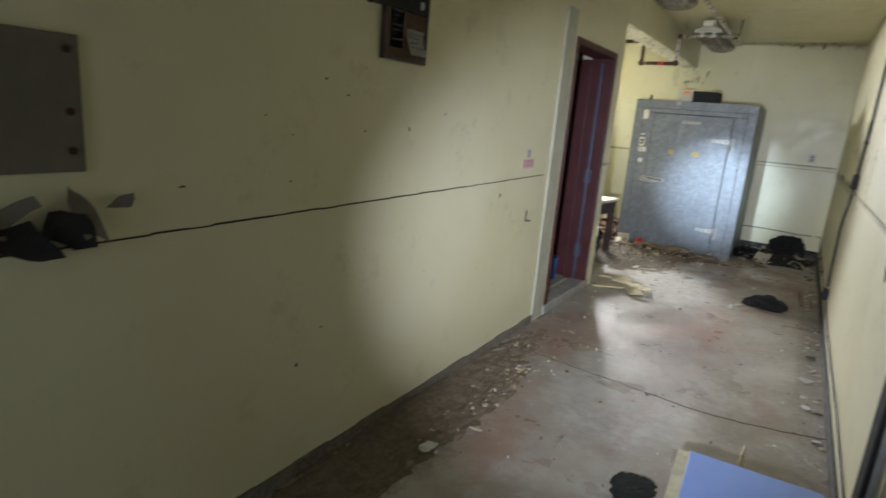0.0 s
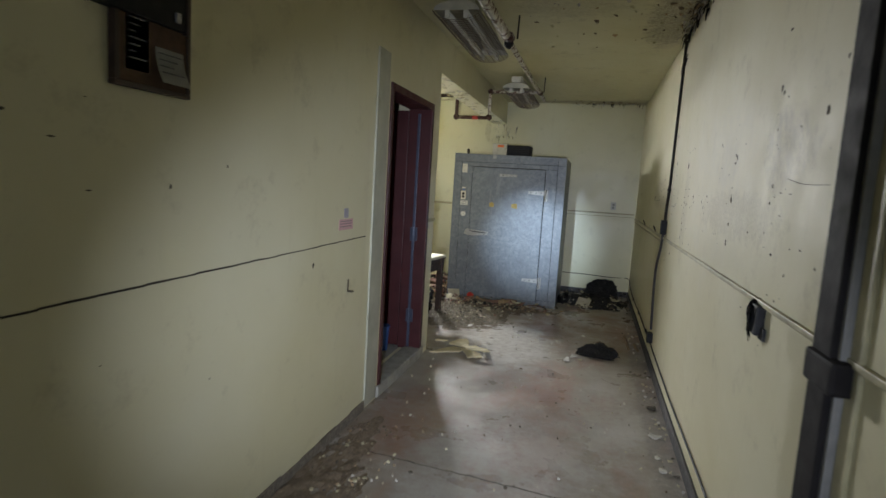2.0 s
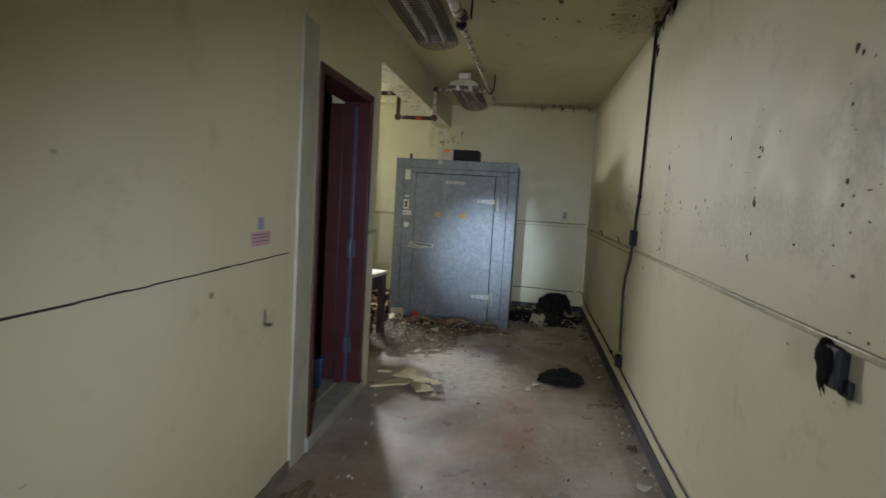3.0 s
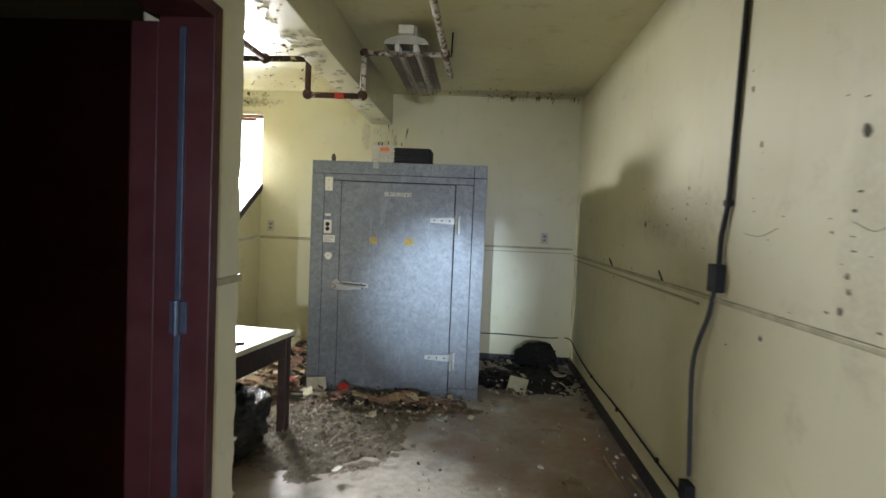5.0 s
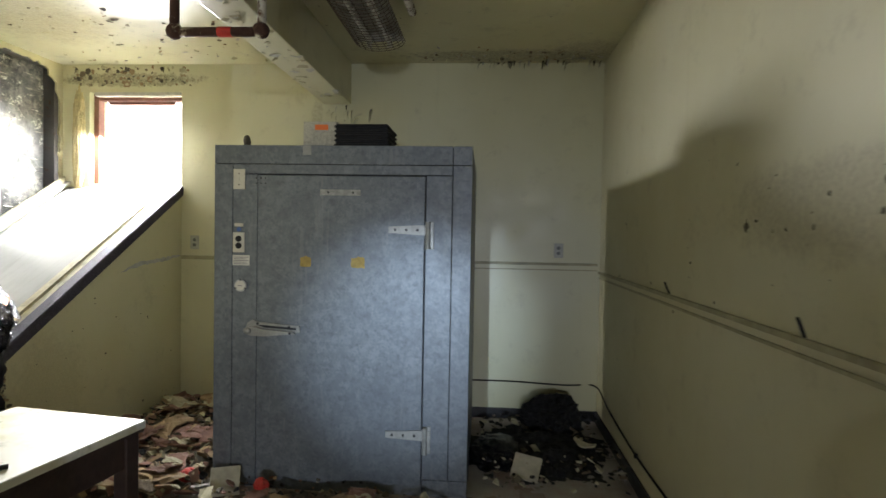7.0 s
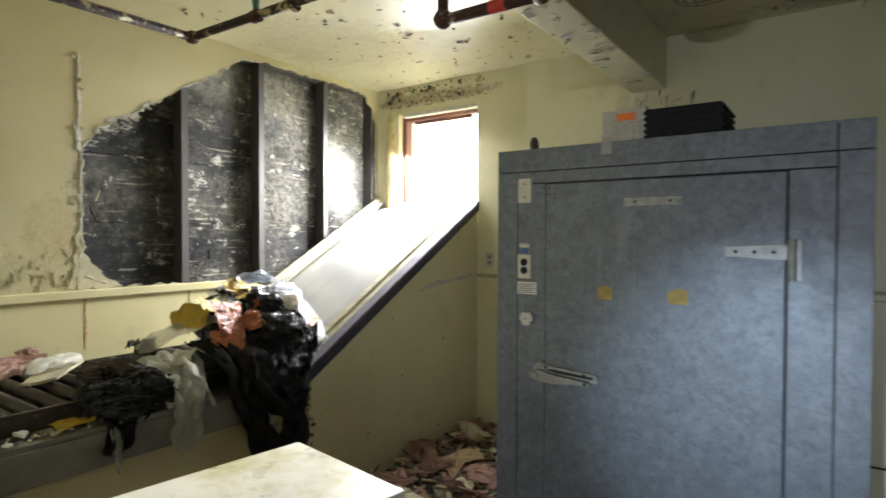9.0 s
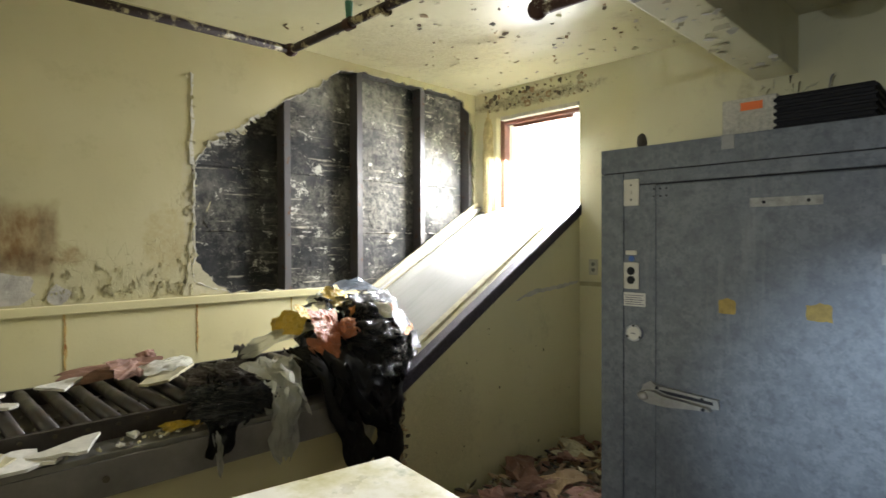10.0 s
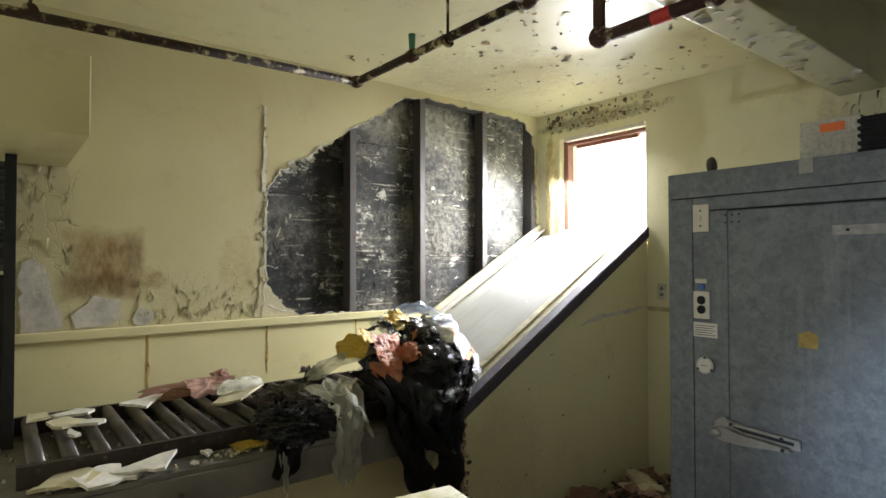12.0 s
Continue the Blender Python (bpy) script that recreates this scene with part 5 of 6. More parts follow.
for x, y in ((-2.48, 6.695), (-3.2, 5.30)):
    part("hanger", rod((x, y, 2.45), (x, y, H), 0.006, 8), PIPE_BLACK, bay_pipe)
    part("hanger_ring", rod((x - 0.008, y, 2.45), (x + 0.008, y, 2.45), 0.027, 14), PIPE_BLACK, bay_pipe)

# ---- walk-in cooler ----
cooler = thing("cooler", (-1.2, 7.9, 0.0), "grey galvanised steel walk-in cooler with closed door", "cooler")
CY = 7.405
part("body", box((-1.9, CY + 0.012, 0.0), (-0.497, 8.62, 1.872), 0.006), COOLER, cooler)
for lo, hi in (((-1.9, 1.776), (-0.602, 1.876)), ((-0.598, 1.776), (-0.497, 1.876)), ((-1.9, 0.02), (-1.799, 1.772)), ((-0.597, 0.09), (-0.497, 1.772)),
               ((-1.795, 1.722), (-0.601, 1.772)), ((-1.795, 0.02), (-1.66, 1.718)), ((-0.738, 0.09), (-0.601, 1.718)), ((-1.656, 0.0), (-0.742, 0.062)), ((-0.738, 0.0), (-0.497, 0.086))):
    part("face_panel", box((lo[0], CY, lo[1]), (hi[0], CY + 0.02, hi[1]), 0.002), COOLER, cooler)
part("seam_backing", box((-1.89, CY + 0.006, 0.01), (-0.507, CY + 0.0135, 1.868)), GASKET, cooler)
cdoor = part("door", box((-1.654, CY - 0.012, 0.066), (-0.744, CY + 0.02, 1.714), 0.005), COOLER, cooler)
part("name_strip", box((-1.31, CY - 0.014, 1.608), (-1.09, CY - 0.0115, 1.64), 0.001), plain("scraped_name_strip", (0.42, 0.42, 0.38), 0.5, vary=0.5, scale=30), cdoor, "scraped pale name strip")
for x in (-1.265, -1.13):
    part("rivet", rod((x, CY - 0.016, 1.624), (x, CY - 0.013, 1.624), 0.006, 8), GASKET, cdoor)
for x, w in ((-1.385, 0.028), (-1.10, 0.036)):
    part("tape_mark", patch([(x - w, 1.225), (x + w, 1.222), (x + w, 1.275), (x, 1.282), (x - w, 1.272)], in_y(CY - 0.013), (0, 0.0015, 0), int(abs(x) * 100), 0.012, 0.003), YELLOW_TAPE, cdoor, "yellowed tape remnant")
LATCH = plain("dull_cast_latch", (0.33, 0.325, 0.3), 0.42, metal=0.35, vary=0.3, scale=30)
for z in (1.43, 0.335):
    h = part("hinge", slab([(-0.935, z - 0.017), (-0.935, z + 0.017), (-0.76, z + 0.026), (-0.70, z + 0.026), (-0.70, z - 0.026), (-0.76, z - 0.026)], [], in_y(CY - 0.024), (0, 0.012, 0)), LATCH, cdoor, "bright worn strap hinge")
    part("knuckle", rod((-0.725, CY - 0.022, z - 0.10), (-0.725, CY - 0.022, z + 0.045), 0.014, 12), LATCH, h)
    part("plate", box((-0.722, CY - 0.010, z - 0.10), (-0.694, CY, z + 0.045), 0.003), LATCH, h)
    for x in (-0.9, -0.84, -0.78):
        part("bolt", rod((x, CY - 0.029, z), (x, CY - 0.023, z), 0.007, 8), GASKET, h)
handle = part("latch", slab([(-1.714, 0.876), (-1.700, 0.912), (-1.671, 0.930), (-1.637, 0.918), (-1.41, 0.903), (-1.41, 0.867), (-1.47, 0.861), (-1.611, 0.847), (-1.679, 0.848), (-1.706, 0.858)], [], in_y(CY - 0.022), (0, 0.01, 0)), LATCH, cdoor, "dull metal latch plate")
part("lever", slab([(-1.712, 0.874), (-1.690, 0.893), (-1.655, 0.898), (-1.61, 0.885), (-1.44, 0.872), (-1.43, 0.861), (-1.47, 0.859), (-1.60, 0.846), (-1.668, 0.848), (-1.70, 0.858)], [], in_y(CY - 0.052), (0, 0.029, 0)), LATCH, handle, "worn pale pull lever")
part("lip", slab([(-1.655, 0.924), (-1.63, 0.917), (-1.41, 0.904), (-1.41, 0.894), (-1.63, 0.906), (-1.66, 0.915)], [], in_y(CY - 0.034), (0, 0.013, 0)), LATCH, handle)
part("slot", slab([(-1.63, 0.903), (-1.43, 0.891), (-1.43, 0.880), (-1.60, 0.889), (-1.64, 0.900)], [], in_y(CY - 0.0235), (0, 0.003, 0)), GASKET, handle, "dark slot behind the lever")
part("knob", crumple((-1.688, CY - 0.05, 0.874), (0.022, 0.014, 0.018), 6, 0.05, 0.03, 3), LATCH, handle, "", True)
for x, z, d in ((-1.638, 0.911, 0.036), (-1.465, 0.898, 0.036), (-1.455, 0.866, 0.054)):
    part("bolt", rod((x, CY - d - 0.003, z), (x, CY - d + 0.003, z), 0.0065, 8), GASKET, handle)
for x in (-1.66, -1.635, -1.61):
    for z in (1.668, 1.697):
        part("rivet", rod((x, CY - 0.0145, z), (x, CY - 0.0115, z), 0.004, 6), GASKET, cdoor)
sw = part("switch_plate", box((-1.793, CY - 0.008, 1.635), (-1.727, CY, 1.745), 0.004), IVORY, cooler, "ivory switch plate")
part("toggle", box((-1.763, CY - 0.014, 1.682), (-1.757, CY - 0.008, 1.698), 0.001), IVORY, sw)
for z in (1.66, 1.72):
    part("screw", rod((-1.76, CY - 0.009, z), (-1.76, CY - 0.0075, z), 0.004, 8), GASKET, sw)
part("lamp_lens", box((-1.785, CY - 0.010, 1.433), (-1.735, CY, 1.452), 0.006), IVORY, cooler, "small pale indicator lens")
part("indicator", rod((-1.76, CY - 0.006, 1.418), (-1.76, CY, 1.418), 0.012, 12), BLUE_PLASTIC, cooler, "small blue indicator")
ol = part("outlet_plate", box((-1.793, CY - 0.008, 1.293), (-1.727, CY, 1.402), 0.004), IVORY, cooler, "ivory outlet plate")
for z in (1.33, 1.367):
    part("socket", rod((-1.76, CY - 0.011, z), (-1.76, CY - 0.007, z), 0.017, 16), BLACK, ol)
lb = part("notice", box((-1.795, CY - 0.003, 1.222), (-1.70, CY - 0.0005, 1.278)), WHITE, cooler, "white printed notice")
for k in range(5):
    part("print_line", box((-1.788, CY - 0.0038, 1.229 + k * 0.009), (-1.708 - 0.01 * (k % 2), CY - 0.003, 1.232 + k * 0.009)), INK, lb)
dial = part("thermometer", rod((-1.745, CY - 0.016, 1.113), (-1.745, CY, 1.113), 0.034, 24), CHROME, cooler, "round dial thermometer")
part("face", rod((-1.745, CY - 0.0175, 1.113), (-1.745, CY - 0.0155, 1.113), 0.027, 24), WHITE, dial)
part("needle", box((-1.757, CY - 0.019, 1.111), (-1.735, CY - 0.0175, 1.114)), INK, dial)
for a in (90, 210, 330):
    part("screw", rod((-1.745 + 0.03 * math.cos(radians(a)), CY - 0.018, 1.113 + 0.03 * math.sin(radians(a))), (-1.745 + 0.03 * math.cos(radians(a)), CY - 0.015, 1.113 + 0.03 * math.sin(radians(a))), 0.005, 8), BLACK, dial)
part("tape", box((-1.41, CY - 0.003, 1.825), (-1.365, CY - 0.0005, 1.878)), plain("pale_tape", (0.4, 0.4, 0.37), 0.6), cooler, "pale strip of tape")
part("lug", crumple((-1.745, CY + 0.06, 1.90), (0.016, 0.03, 0.035), 9, 0.1, 0.1, 3), CHIP, cooler, "dark lug on the top edge")

white_box = thing("white_carton", (-1.33, 7.55, 1.876), "white carton with an orange sticker on the cooler", "box")
part("carton", box((-1.44, 7.50, 1.876), (-1.255, 7.72, 2.022), 0.003), plain("speckled_white_carton", (0.6, 0.57, 0.47), 0.8, vary=0.4, scale=70), white_box)
part("sticker", box((-1.375, 7.498, 1.975), (-1.30, 7.4995, 2.005)), ORANGE, white_box, "orange sticker")
black_box = thing("black_ribbed_box", (-1.08, 7.55, 1.876), "black ribbed box lying on the cooler", "box")
part("core", box((-1.25, 7.475, 1.879), (-0.965, 7.75, 2.005), 0.006), BLACK, black_box)
for k in range(5):
    part("rib", box((-1.258, 7.468, 1.884 + k * 0.025), (-0.957, 7.757, 1.897 + k * 0.025), 0.005), BLACK, black_box)

# ---- table ----
table = thing("table", (-2.02, 5.95, 0.0), "low table with mouldy white top and dark legs", "table")
TM = Matrix.Translation((-1.70, 6.468, 0.0)) @ pose(0, 0, 0, 0, 0, -8.5)
top = box((-0.61, -1.12, 0.652), (0.0, 0.0, 0.684), 0.008)
part("tabletop", moved(top, TM), LAMINATE, table, "white laminate top with mould stains")
part("edge_band", moved(box((-0.605, -1.115, 0.640), (-0.005, -0.005, 0.655), 0.002), TM), DARK_WOOD, table)
for x, y in ((-0.57, -0.05), (-0.045, -0.05), (-0.57, -1.07), (-0.045, -1.07)):
    part("leg", moved(box((x - 0.03, y - 0.03, 0.0), (x + 0.03, y + 0.03, 0.64), 0.006), TM), DARK_WOOD, table)
for lo, hi in (((-0.54, -0.05), (-0.075, -0.025)), ((-0.54, -1.095), (-0.075, -1.07)), ((-0.05, -1.04), (-0.025, -0.08)), ((-0.585, -1.04), (-0.56, -0.08))):
    part("apron", moved(box((*lo, 0.52), (*hi, 0.64), 0.003), TM), DARK_WOOD, table)
pen = thing("black_pen", (-1.9, 5.95, 0.684), "black pen lying on the table", "pen")
part("barrel", rod((-1.955, 5.905, 0.691), (-1.845, 5.99, 0.691), 0.006, 10), BLACK, pen)
part("cap", rod((-1.875, 5.967, 0.692), (-1.838, 5.995, 0.692), 0.008, 10), BLACK, pen)
under = thing("black_sack", (-1.95, 6.0, 0.0), "black rubbish sack slumped under the table", "sack")
part("sack", crumple((-2.0, 6.05, 0.2), (0.24, 0.34, 0.2), 11, 0.18, 0.1, 5), BAG_BLACK, under, "", True)
part("tied_neck", crumple((-1.93, 5.9, 0.40), (0.05, 0.05, 0.07), 12, 0.3, 0.3, 4), BAG_BLACK, under)
seat = thing("dark_stool", (-1.9, 5.62, 0.0), "dark low stool pushed under the table", "stool")
part("seat", box((-2.08, 5.45, 0.30), (-1.80, 5.73, 0.345), 0.014), BLACK, seat)
for x, y in ((-2.05, 5.48), (-1.83, 5.48), (-2.05, 5.70), (-1.83, 5.70)):
    part("leg", rod((x, y, 0.0), (x, y, 0.305), 0.013, 10), BLACK, seat)

# ---- bay: chute, counter, conveyor ----
chute = thing("chute", (-3.3, 7.9, 0.0), "dull metal delivery chute sloping down from the window", "chute")
SL = 0.966 / 1.69
zc = lambda y: 0.80 + SL * (y - 7.1)
part("side_panel", slab([(7.03, 0.0), (8.768, 0.0), (8.768, zc(8.768) - 0.005), (7.06, zc(7.06) - 0.005), (7.03, 0.74)], [], in_x(-2.846), (-0.03, 0, 0)), PANEL, chute, "yellow painted side panel")


def sloped(x0, x1, y0, y1, lift, thick):
    bm = bmesh.new()
    vs = [bm.verts.new((x, y, zc(y) + lift + dz)) for dz in (0, thick) for x, y in ((x0, y0), (x1, y0), (x1, y1), (x0, y1))]
    for q in ((0, 1, 2, 3), (4, 5, 6, 7), (0, 1, 5, 4), (1, 2, 6, 5), (2, 3, 7, 6), (3, 0, 4, 7)):
        bm.faces.new([vs[k] for k in q])
    return bm


part("slide", sloped(-3.80, -2.99, 6.85, 8.90, -0.02, 0.006), CHUTE, chute, "dull aluminium slide plate")
part("left_flange", sloped(-3.835, -3.78, 6.95, 8.768, 0.012, 0.02), CHUTE, chute)
part("left_rim", sloped(-3.845, -3.825, 6.95, 8.768, -0.02, 0.09), TIMBER, chute)
part("right_flange", sloped(-3.00, -2.955, 6.95, 8.768, 0.004, 0.012), TIMBER, chute, "cream painted rim")
part("right_rim", sloped(-2.955, -2.905, 7.02, 8.768, -0.02, 0.018), TIMBER, chute, "cream painted rim")
part("rubber_edge", sloped(-2.905, -2.835, 7.06, 8.768, -0.008, 0.012), RUBBER, chute, "dark ribbed rubber edge strip")
part("rubber_lip", sloped(-2.842, -2.830, 7.06, 8.768, -0.07, 0.065), RUBBER, chute, "dark ribbed rubber edge strip")
part("crack", patch([(8.0, 1.115), (8.25, 1.15), (8.5, 1.165), (8.74, 1.20), (8.74, 1.215), (8.45, 1.19), (8.2, 1.175)], in_x(-2.848), (0.003, 0, 0), 81, 0.03, 0.006), PLASTER_GREY, chute, "cracked flaking paint")

counter = thing("counter", (-3.4, 6.1, 0.0), "long steel counter on a yellow knee wall", "counter")
part("knee_wall", box((-3.0, YEND, 0.0), (-2.95, 7.03, 0.62)), PANEL, counter, "yellow painted front")
part("worktop", box((-3.828, YEND, 0.735), (-2.87, 7.03, 0.757), 0.004), COUNTER, counter, "grey steel worktop")
part("apron", box((-2.905, YEND, 0.605), (-2.865, 7.03, 0.735), 0.004), APRON, counter, "dark steel front rail")
for y in (5.75, 6.4, 6.98):
    part("bolt", rod((-2.868, y, 0.67), (-2.858, y, 0.67), 0.012, 8), CHIP, counter)
part("end_plate", box((-2.95, 6.98, 0.60), (-2.862, 7.028, 0.76), 0.003), COUNTER, counter)

conveyor = thing("roller_conveyor", (-3.4, 6.1, 0.757), "dark roller conveyor bed lying on the counter", "conveyor")
for x, nm in ((-3.02, "side_rail"), (-3.75, "side_rail")):
    b = box((x - 0.006, 5.27, 0.757), (x + 0.006, 6.98, 0.838), 0.002)
    add_box(b, (x - 0.006 if x > -3.4 else x - 0.02, 5.27, 0.830), (x + 0.02 if x > -3.4 else x + 0.006, 6.98, 0.838))
    rail = part(nm, b, RAIL, conveyor)
    if x > -3.4:
        for k in range(17):
            part("axle_nut", rod((x + 0.006, 5.33 + 0.1 * k, 0.812), (x + 0.013, 5.33 + 0.1 * k, 0.812), 0.008, 6), CHIP, rail)
for k in range(17):
    y = 5.33 + 0.1 * k
    part("roller", rod((-3.74, y, 0.815), (-3.03, y, 0.815), 0.027, 18), ROLLER, conveyor, "", True)

hood = structure("soffit", box((XBAY, YEND, 1.97), (-2.99, 5.47, 2.26), 0.004), WALL_BAY, "yellow boxed-in duct over the conveyor")
shutter = thing("louvred_shutter", (-3.4, 5.2, 0.757), "dark louvred metal shutter frame at the conveyor end", "shutter")
part("post", box((-3.60, 5.235, 0.757), (-3.56, 5.275, 1.968), 0.003), BLACK, shutter)
part("back_post", box((-3.60, YEND + 0.005, 0.757), (-3.56, YEND + 0.045, 1.968), 0.003), BLACK, shutter)
for k in range(15):
    z = 1.50 + 0.03 * k
    part("slat", moved(box((-0.004, 0, -0.016), (0.004, 0.19, 0.016)), pose(-3.58, 5.045, z, 0, 38, 0)), SHUTTER, shutter)
part("lower_panel", box((-3.59, YEND + 0.04, 0.76), (-3.57, 5.24, 1.47), 0.002), BLACK, shutter)

# ---- rubbish in the bay ----
def bag(name, label, material, bm, base, category="bag", sub="film"):
    t = thing(name, base, label, category)
    part(sub, bm, material, t, "", material in (BAG_BLACK, BAG_CLEAR, BROWN_FILM))
    return t


bag("rubbish_bag", "burst black rubbish bag heaped on the conveyor", BAG_BLACK, crumple((-3.14, 6.98, 0.87), (0.25, 0.25, 0.2), 21, 0.28, 0.2, 6), (-3.14, 6.98, 0.75))
spill = thing("spilled_wrappers", (-3.1, 6.95, 1.0), "heap of printed foil and film spilling from the bag", "rubbish")
# the silver pieces carry the heap's glitter in their colour
_mix = [BAG_BLACK, GLINT_FILM, BAG_BLACK, GLINT_FILM, COPPER, BAG_BLACK, GLINT_FILM, BAG_BLACK, GLINT_FILM, BAG_CLEAR, BAG_BLACK, GLINT_FILM, ORANGE_FILM]
_sp = random.Random(77)
for k in range(64):
    u, v = _sp.uniform(-1, 1), _sp.uniform(0, 1)
    y = 6.98 + 0.24 * u + _sp.uniform(-0.03, 0.03)
    x = -3.30 + 0.28 * v
    z = 1.00 + 0.19 * math.sqrt(max(0.0, 1 - 0.8 * u * u)) * (1 - 0.75 * v * v) - 0.05 * v
    w = _sp.uniform(0.03, 0.075)
    part("wrapper", facet_sheet((x, y, z), (w, w * _sp.uniform(0.5, 0.9)), (_sp.uniform(-50, 50), 20 + 60 * v + _sp.uniform(-25, 25), _sp.uniform(0, 360)), 300 + k, 11, 0.6), _mix[k % len(_mix)], spill)
for k, (c, w, h, turn, m) in enumerate((
        ((-3.16, 6.62, 1.09), 0.06, 0.09, (25, 62, -35), FOIL), ((-3.10, 6.67, 1.15), 0.045, 0.06, (-20, 40, 10), FOIL), ((-3.24, 6.95, 1.20), 0.07, 0.07, (10, 40, 15), FOIL),
        ((-3.0, 6.74, 1.09), 0.08, 0.10, (-12, 60, 8), COPPER), ((-2.95, 6.70, 0.98), 0.06, 0.07, (15, 68, -10), COPPER),
        ((-3.05, 7.10, 1.16), 0.09, 0.11, (5, 42, 0), GLINT_FILM), ((-2.98, 7.19, 1.08), 0.08, 0.09, (-10, 50, 20), GLINT_FILM),
        ((-3.0, 7.06, 1.13), 0.05, 0.07, (10, 45, -25), WHITE), ((-2.96, 7.21, 1.05), 0.05, 0.07, (0, 55, 30), ORANGE_FILM),
        ((-2.92, 7.2, 0.97), 0.05, 0.10, (-18, 60, 0), GLINT_FILM), ((-2.98, 6.97, 1.04), 0.05, 0.06, (0, 55, 0), GLINT_FILM))):
    part("wrapper", facet_sheet(c, (w, h), turn, 460 + k, 12, 0.28), m, spill)
for k, (c, q, m) in enumerate((((-3.0, 6.86, 1.06), (0.05, 0.05, 0.04), COPPER), ((-2.94, 6.93, 1.0), (0.05, 0.06, 0.04), BAG_BLACK), ((-2.97, 7.01, 1.02), (0.04, 0.04, 0.05), GLINT_FILM), ((-2.93, 7.08, 1.0), (0.06, 0.06, 0.05), BAG_BLACK), ((-3.03, 7.0, 1.13), (0.05, 0.05, 0.04), BAG_BLACK), ((-3.02, 7.13, 1.12), (0.03, 0.04, 0.03), ORANGE_FILM))):
    part("wrapper", crumple(c, q, 480 + k, 0.35, 0.2, 4), m, spill)
blue_film = bag("pale_blue_film", "pale blue film standing behind the bag", CLEAR_BLUE, drape([(-3.45, 7.05, 1.20), (-3.42, 7.22, 1.24), (-3.40, 7.42, 1.16)], 0.12, 3, (0.3, 0, 1), 0.002, 16, 8, 0.02), (-3.45, 7.1, 1.15))
for k, (pts, w) in enumerate((
        ([(-3.08, 6.72, 1.02), (-2.90, 6.72, 0.92), (-2.83, 6.72, 0.72), (-2.835, 6.79, 0.54), (-2.845, 6.83, 0.40)], 0.30),
        ([(-3.02, 6.95, 1.0), (-2.86, 6.96, 0.88), (-2.815, 6.97, 0.70), (-2.83, 6.99, 0.52), (-2.845, 6.97, 0.38)], 0.27),
        ([(-3.04, 6.84, 1.02), (-2.86, 6.84, 0.90), (-2.81, 6.84, 0.76), (-2.815, 6.84, 0.64)], 0.42))):
    t = bag("black_cloth", "soft black cloth hanging down over the counter edge", BLACK_CLOTH, drape(pts, w, 5 + 1.7 * k, (0, 1, 0.1), 0.005, 40, 16, 0.04, 3.0), (-2.9, pts[0][1], 0.5), "cloth", "cloth")
    t.children[0].data.shade_smooth()
for k, (pts, w) in enumerate((
        ([(-2.87, 6.73, 0.90), (-2.80, 6.76, 0.78), (-2.78, 6.83, 0.67), (-2.775, 6.90, 0.61), (-2.785, 6.97, 0.575)], 0.11),
        ([(-3.0, 7.20, 1.05), (-2.90, 7.16, 0.97), (-2.83, 7.08, 0.88), (-2.80, 7.03, 0.80)], 0.14),
        ([(-3.1, 6.60, 0.98), (-2.98, 6.62, 0.97), (-2.90, 6.66, 0.90), (-2.86, 6.67, 0.80)], 0.13))):
    bag("glossy_black_film", "glossy crinkled black film folded over the cloth", BAG_BLACK, drape(pts, w, 15 + 2.3 * k, (0.2, 0.6, 0.7) if k == 0 else (0, 1, 0.2), 0.003, 44, 16, 0.03), (-2.9, pts[0][1], 0.6))
bag("glossy_black_film", "crinkled black film slumped over the conveyor rail", BAG_BLACK, crumple((-3.02, 6.27, 0.81), (0.13, 0.15, 0.07), 24, 0.3, 0.3, 6), (-3.1, 6.3, 0.76))
bag("glossy_black_film", "crinkled black film hanging over the counter edge", BAG_BLACK, drape([(-3.12, 6.30, 0.92), (-2.98, 6.22, 0.88), (-2.88, 6.17, 0.79), (-2.845, 6.15, 0.71), (-2.85, 6.13, 0.66)], 0.24, 8, (0, 1, 0), 0.003, 44, 18, 0.035), (-3.0, 6.2, 0.76))
bag("brown_mesh_cloth", "dark brown mesh cloth crumpled on the conveyor", BROWN_FILM, crumple((-3.13, 6.29, 0.885), (0.15, 0.115, 0.045), 61, 0.3, 0.25, 6), (-3.1, 6.3, 0.85), "cloth", "cloth")
bag("brown_mesh_cloth", "dark brown cloth trailing along the conveyor", BROWN_FILM, drape([(-3.66, 6.62, 0.90), (-3.48, 6.56, 0.95), (-3.3, 6.48, 0.95), (-3.18, 6.42, 0.92)], 0.2, 9, (0.1, 1, 0), 0.004, 30, 16, 0.03), (-3.4, 6.45, 0.85), "cloth", "cloth")
_film = thing("clear_plastic_bag", (-3.0, 6.45, 0.757), "milky clear plastic bag slumped over the counter", "bag")
for k, (c, w, t) in enumerate((((-2.98, 6.45, 0.86), 0.13, (10, 50, 20)), ((-2.95, 6.50, 0.83), 0.12, (-20, 65, 70)), ((-2.95, 6.38, 0.80), 0.11, (25, 70, 130)), ((-3.05, 6.48, 0.90), 0.11, (-15, 25, 200)), ((-2.92, 6.46, 0.76), 0.10, (5, 80, 250)))):
    part("film", facet_sheet(c, (w, w * 0.8), t, 430 + k, 10, 0.55), BAG_CLEAR, _film)
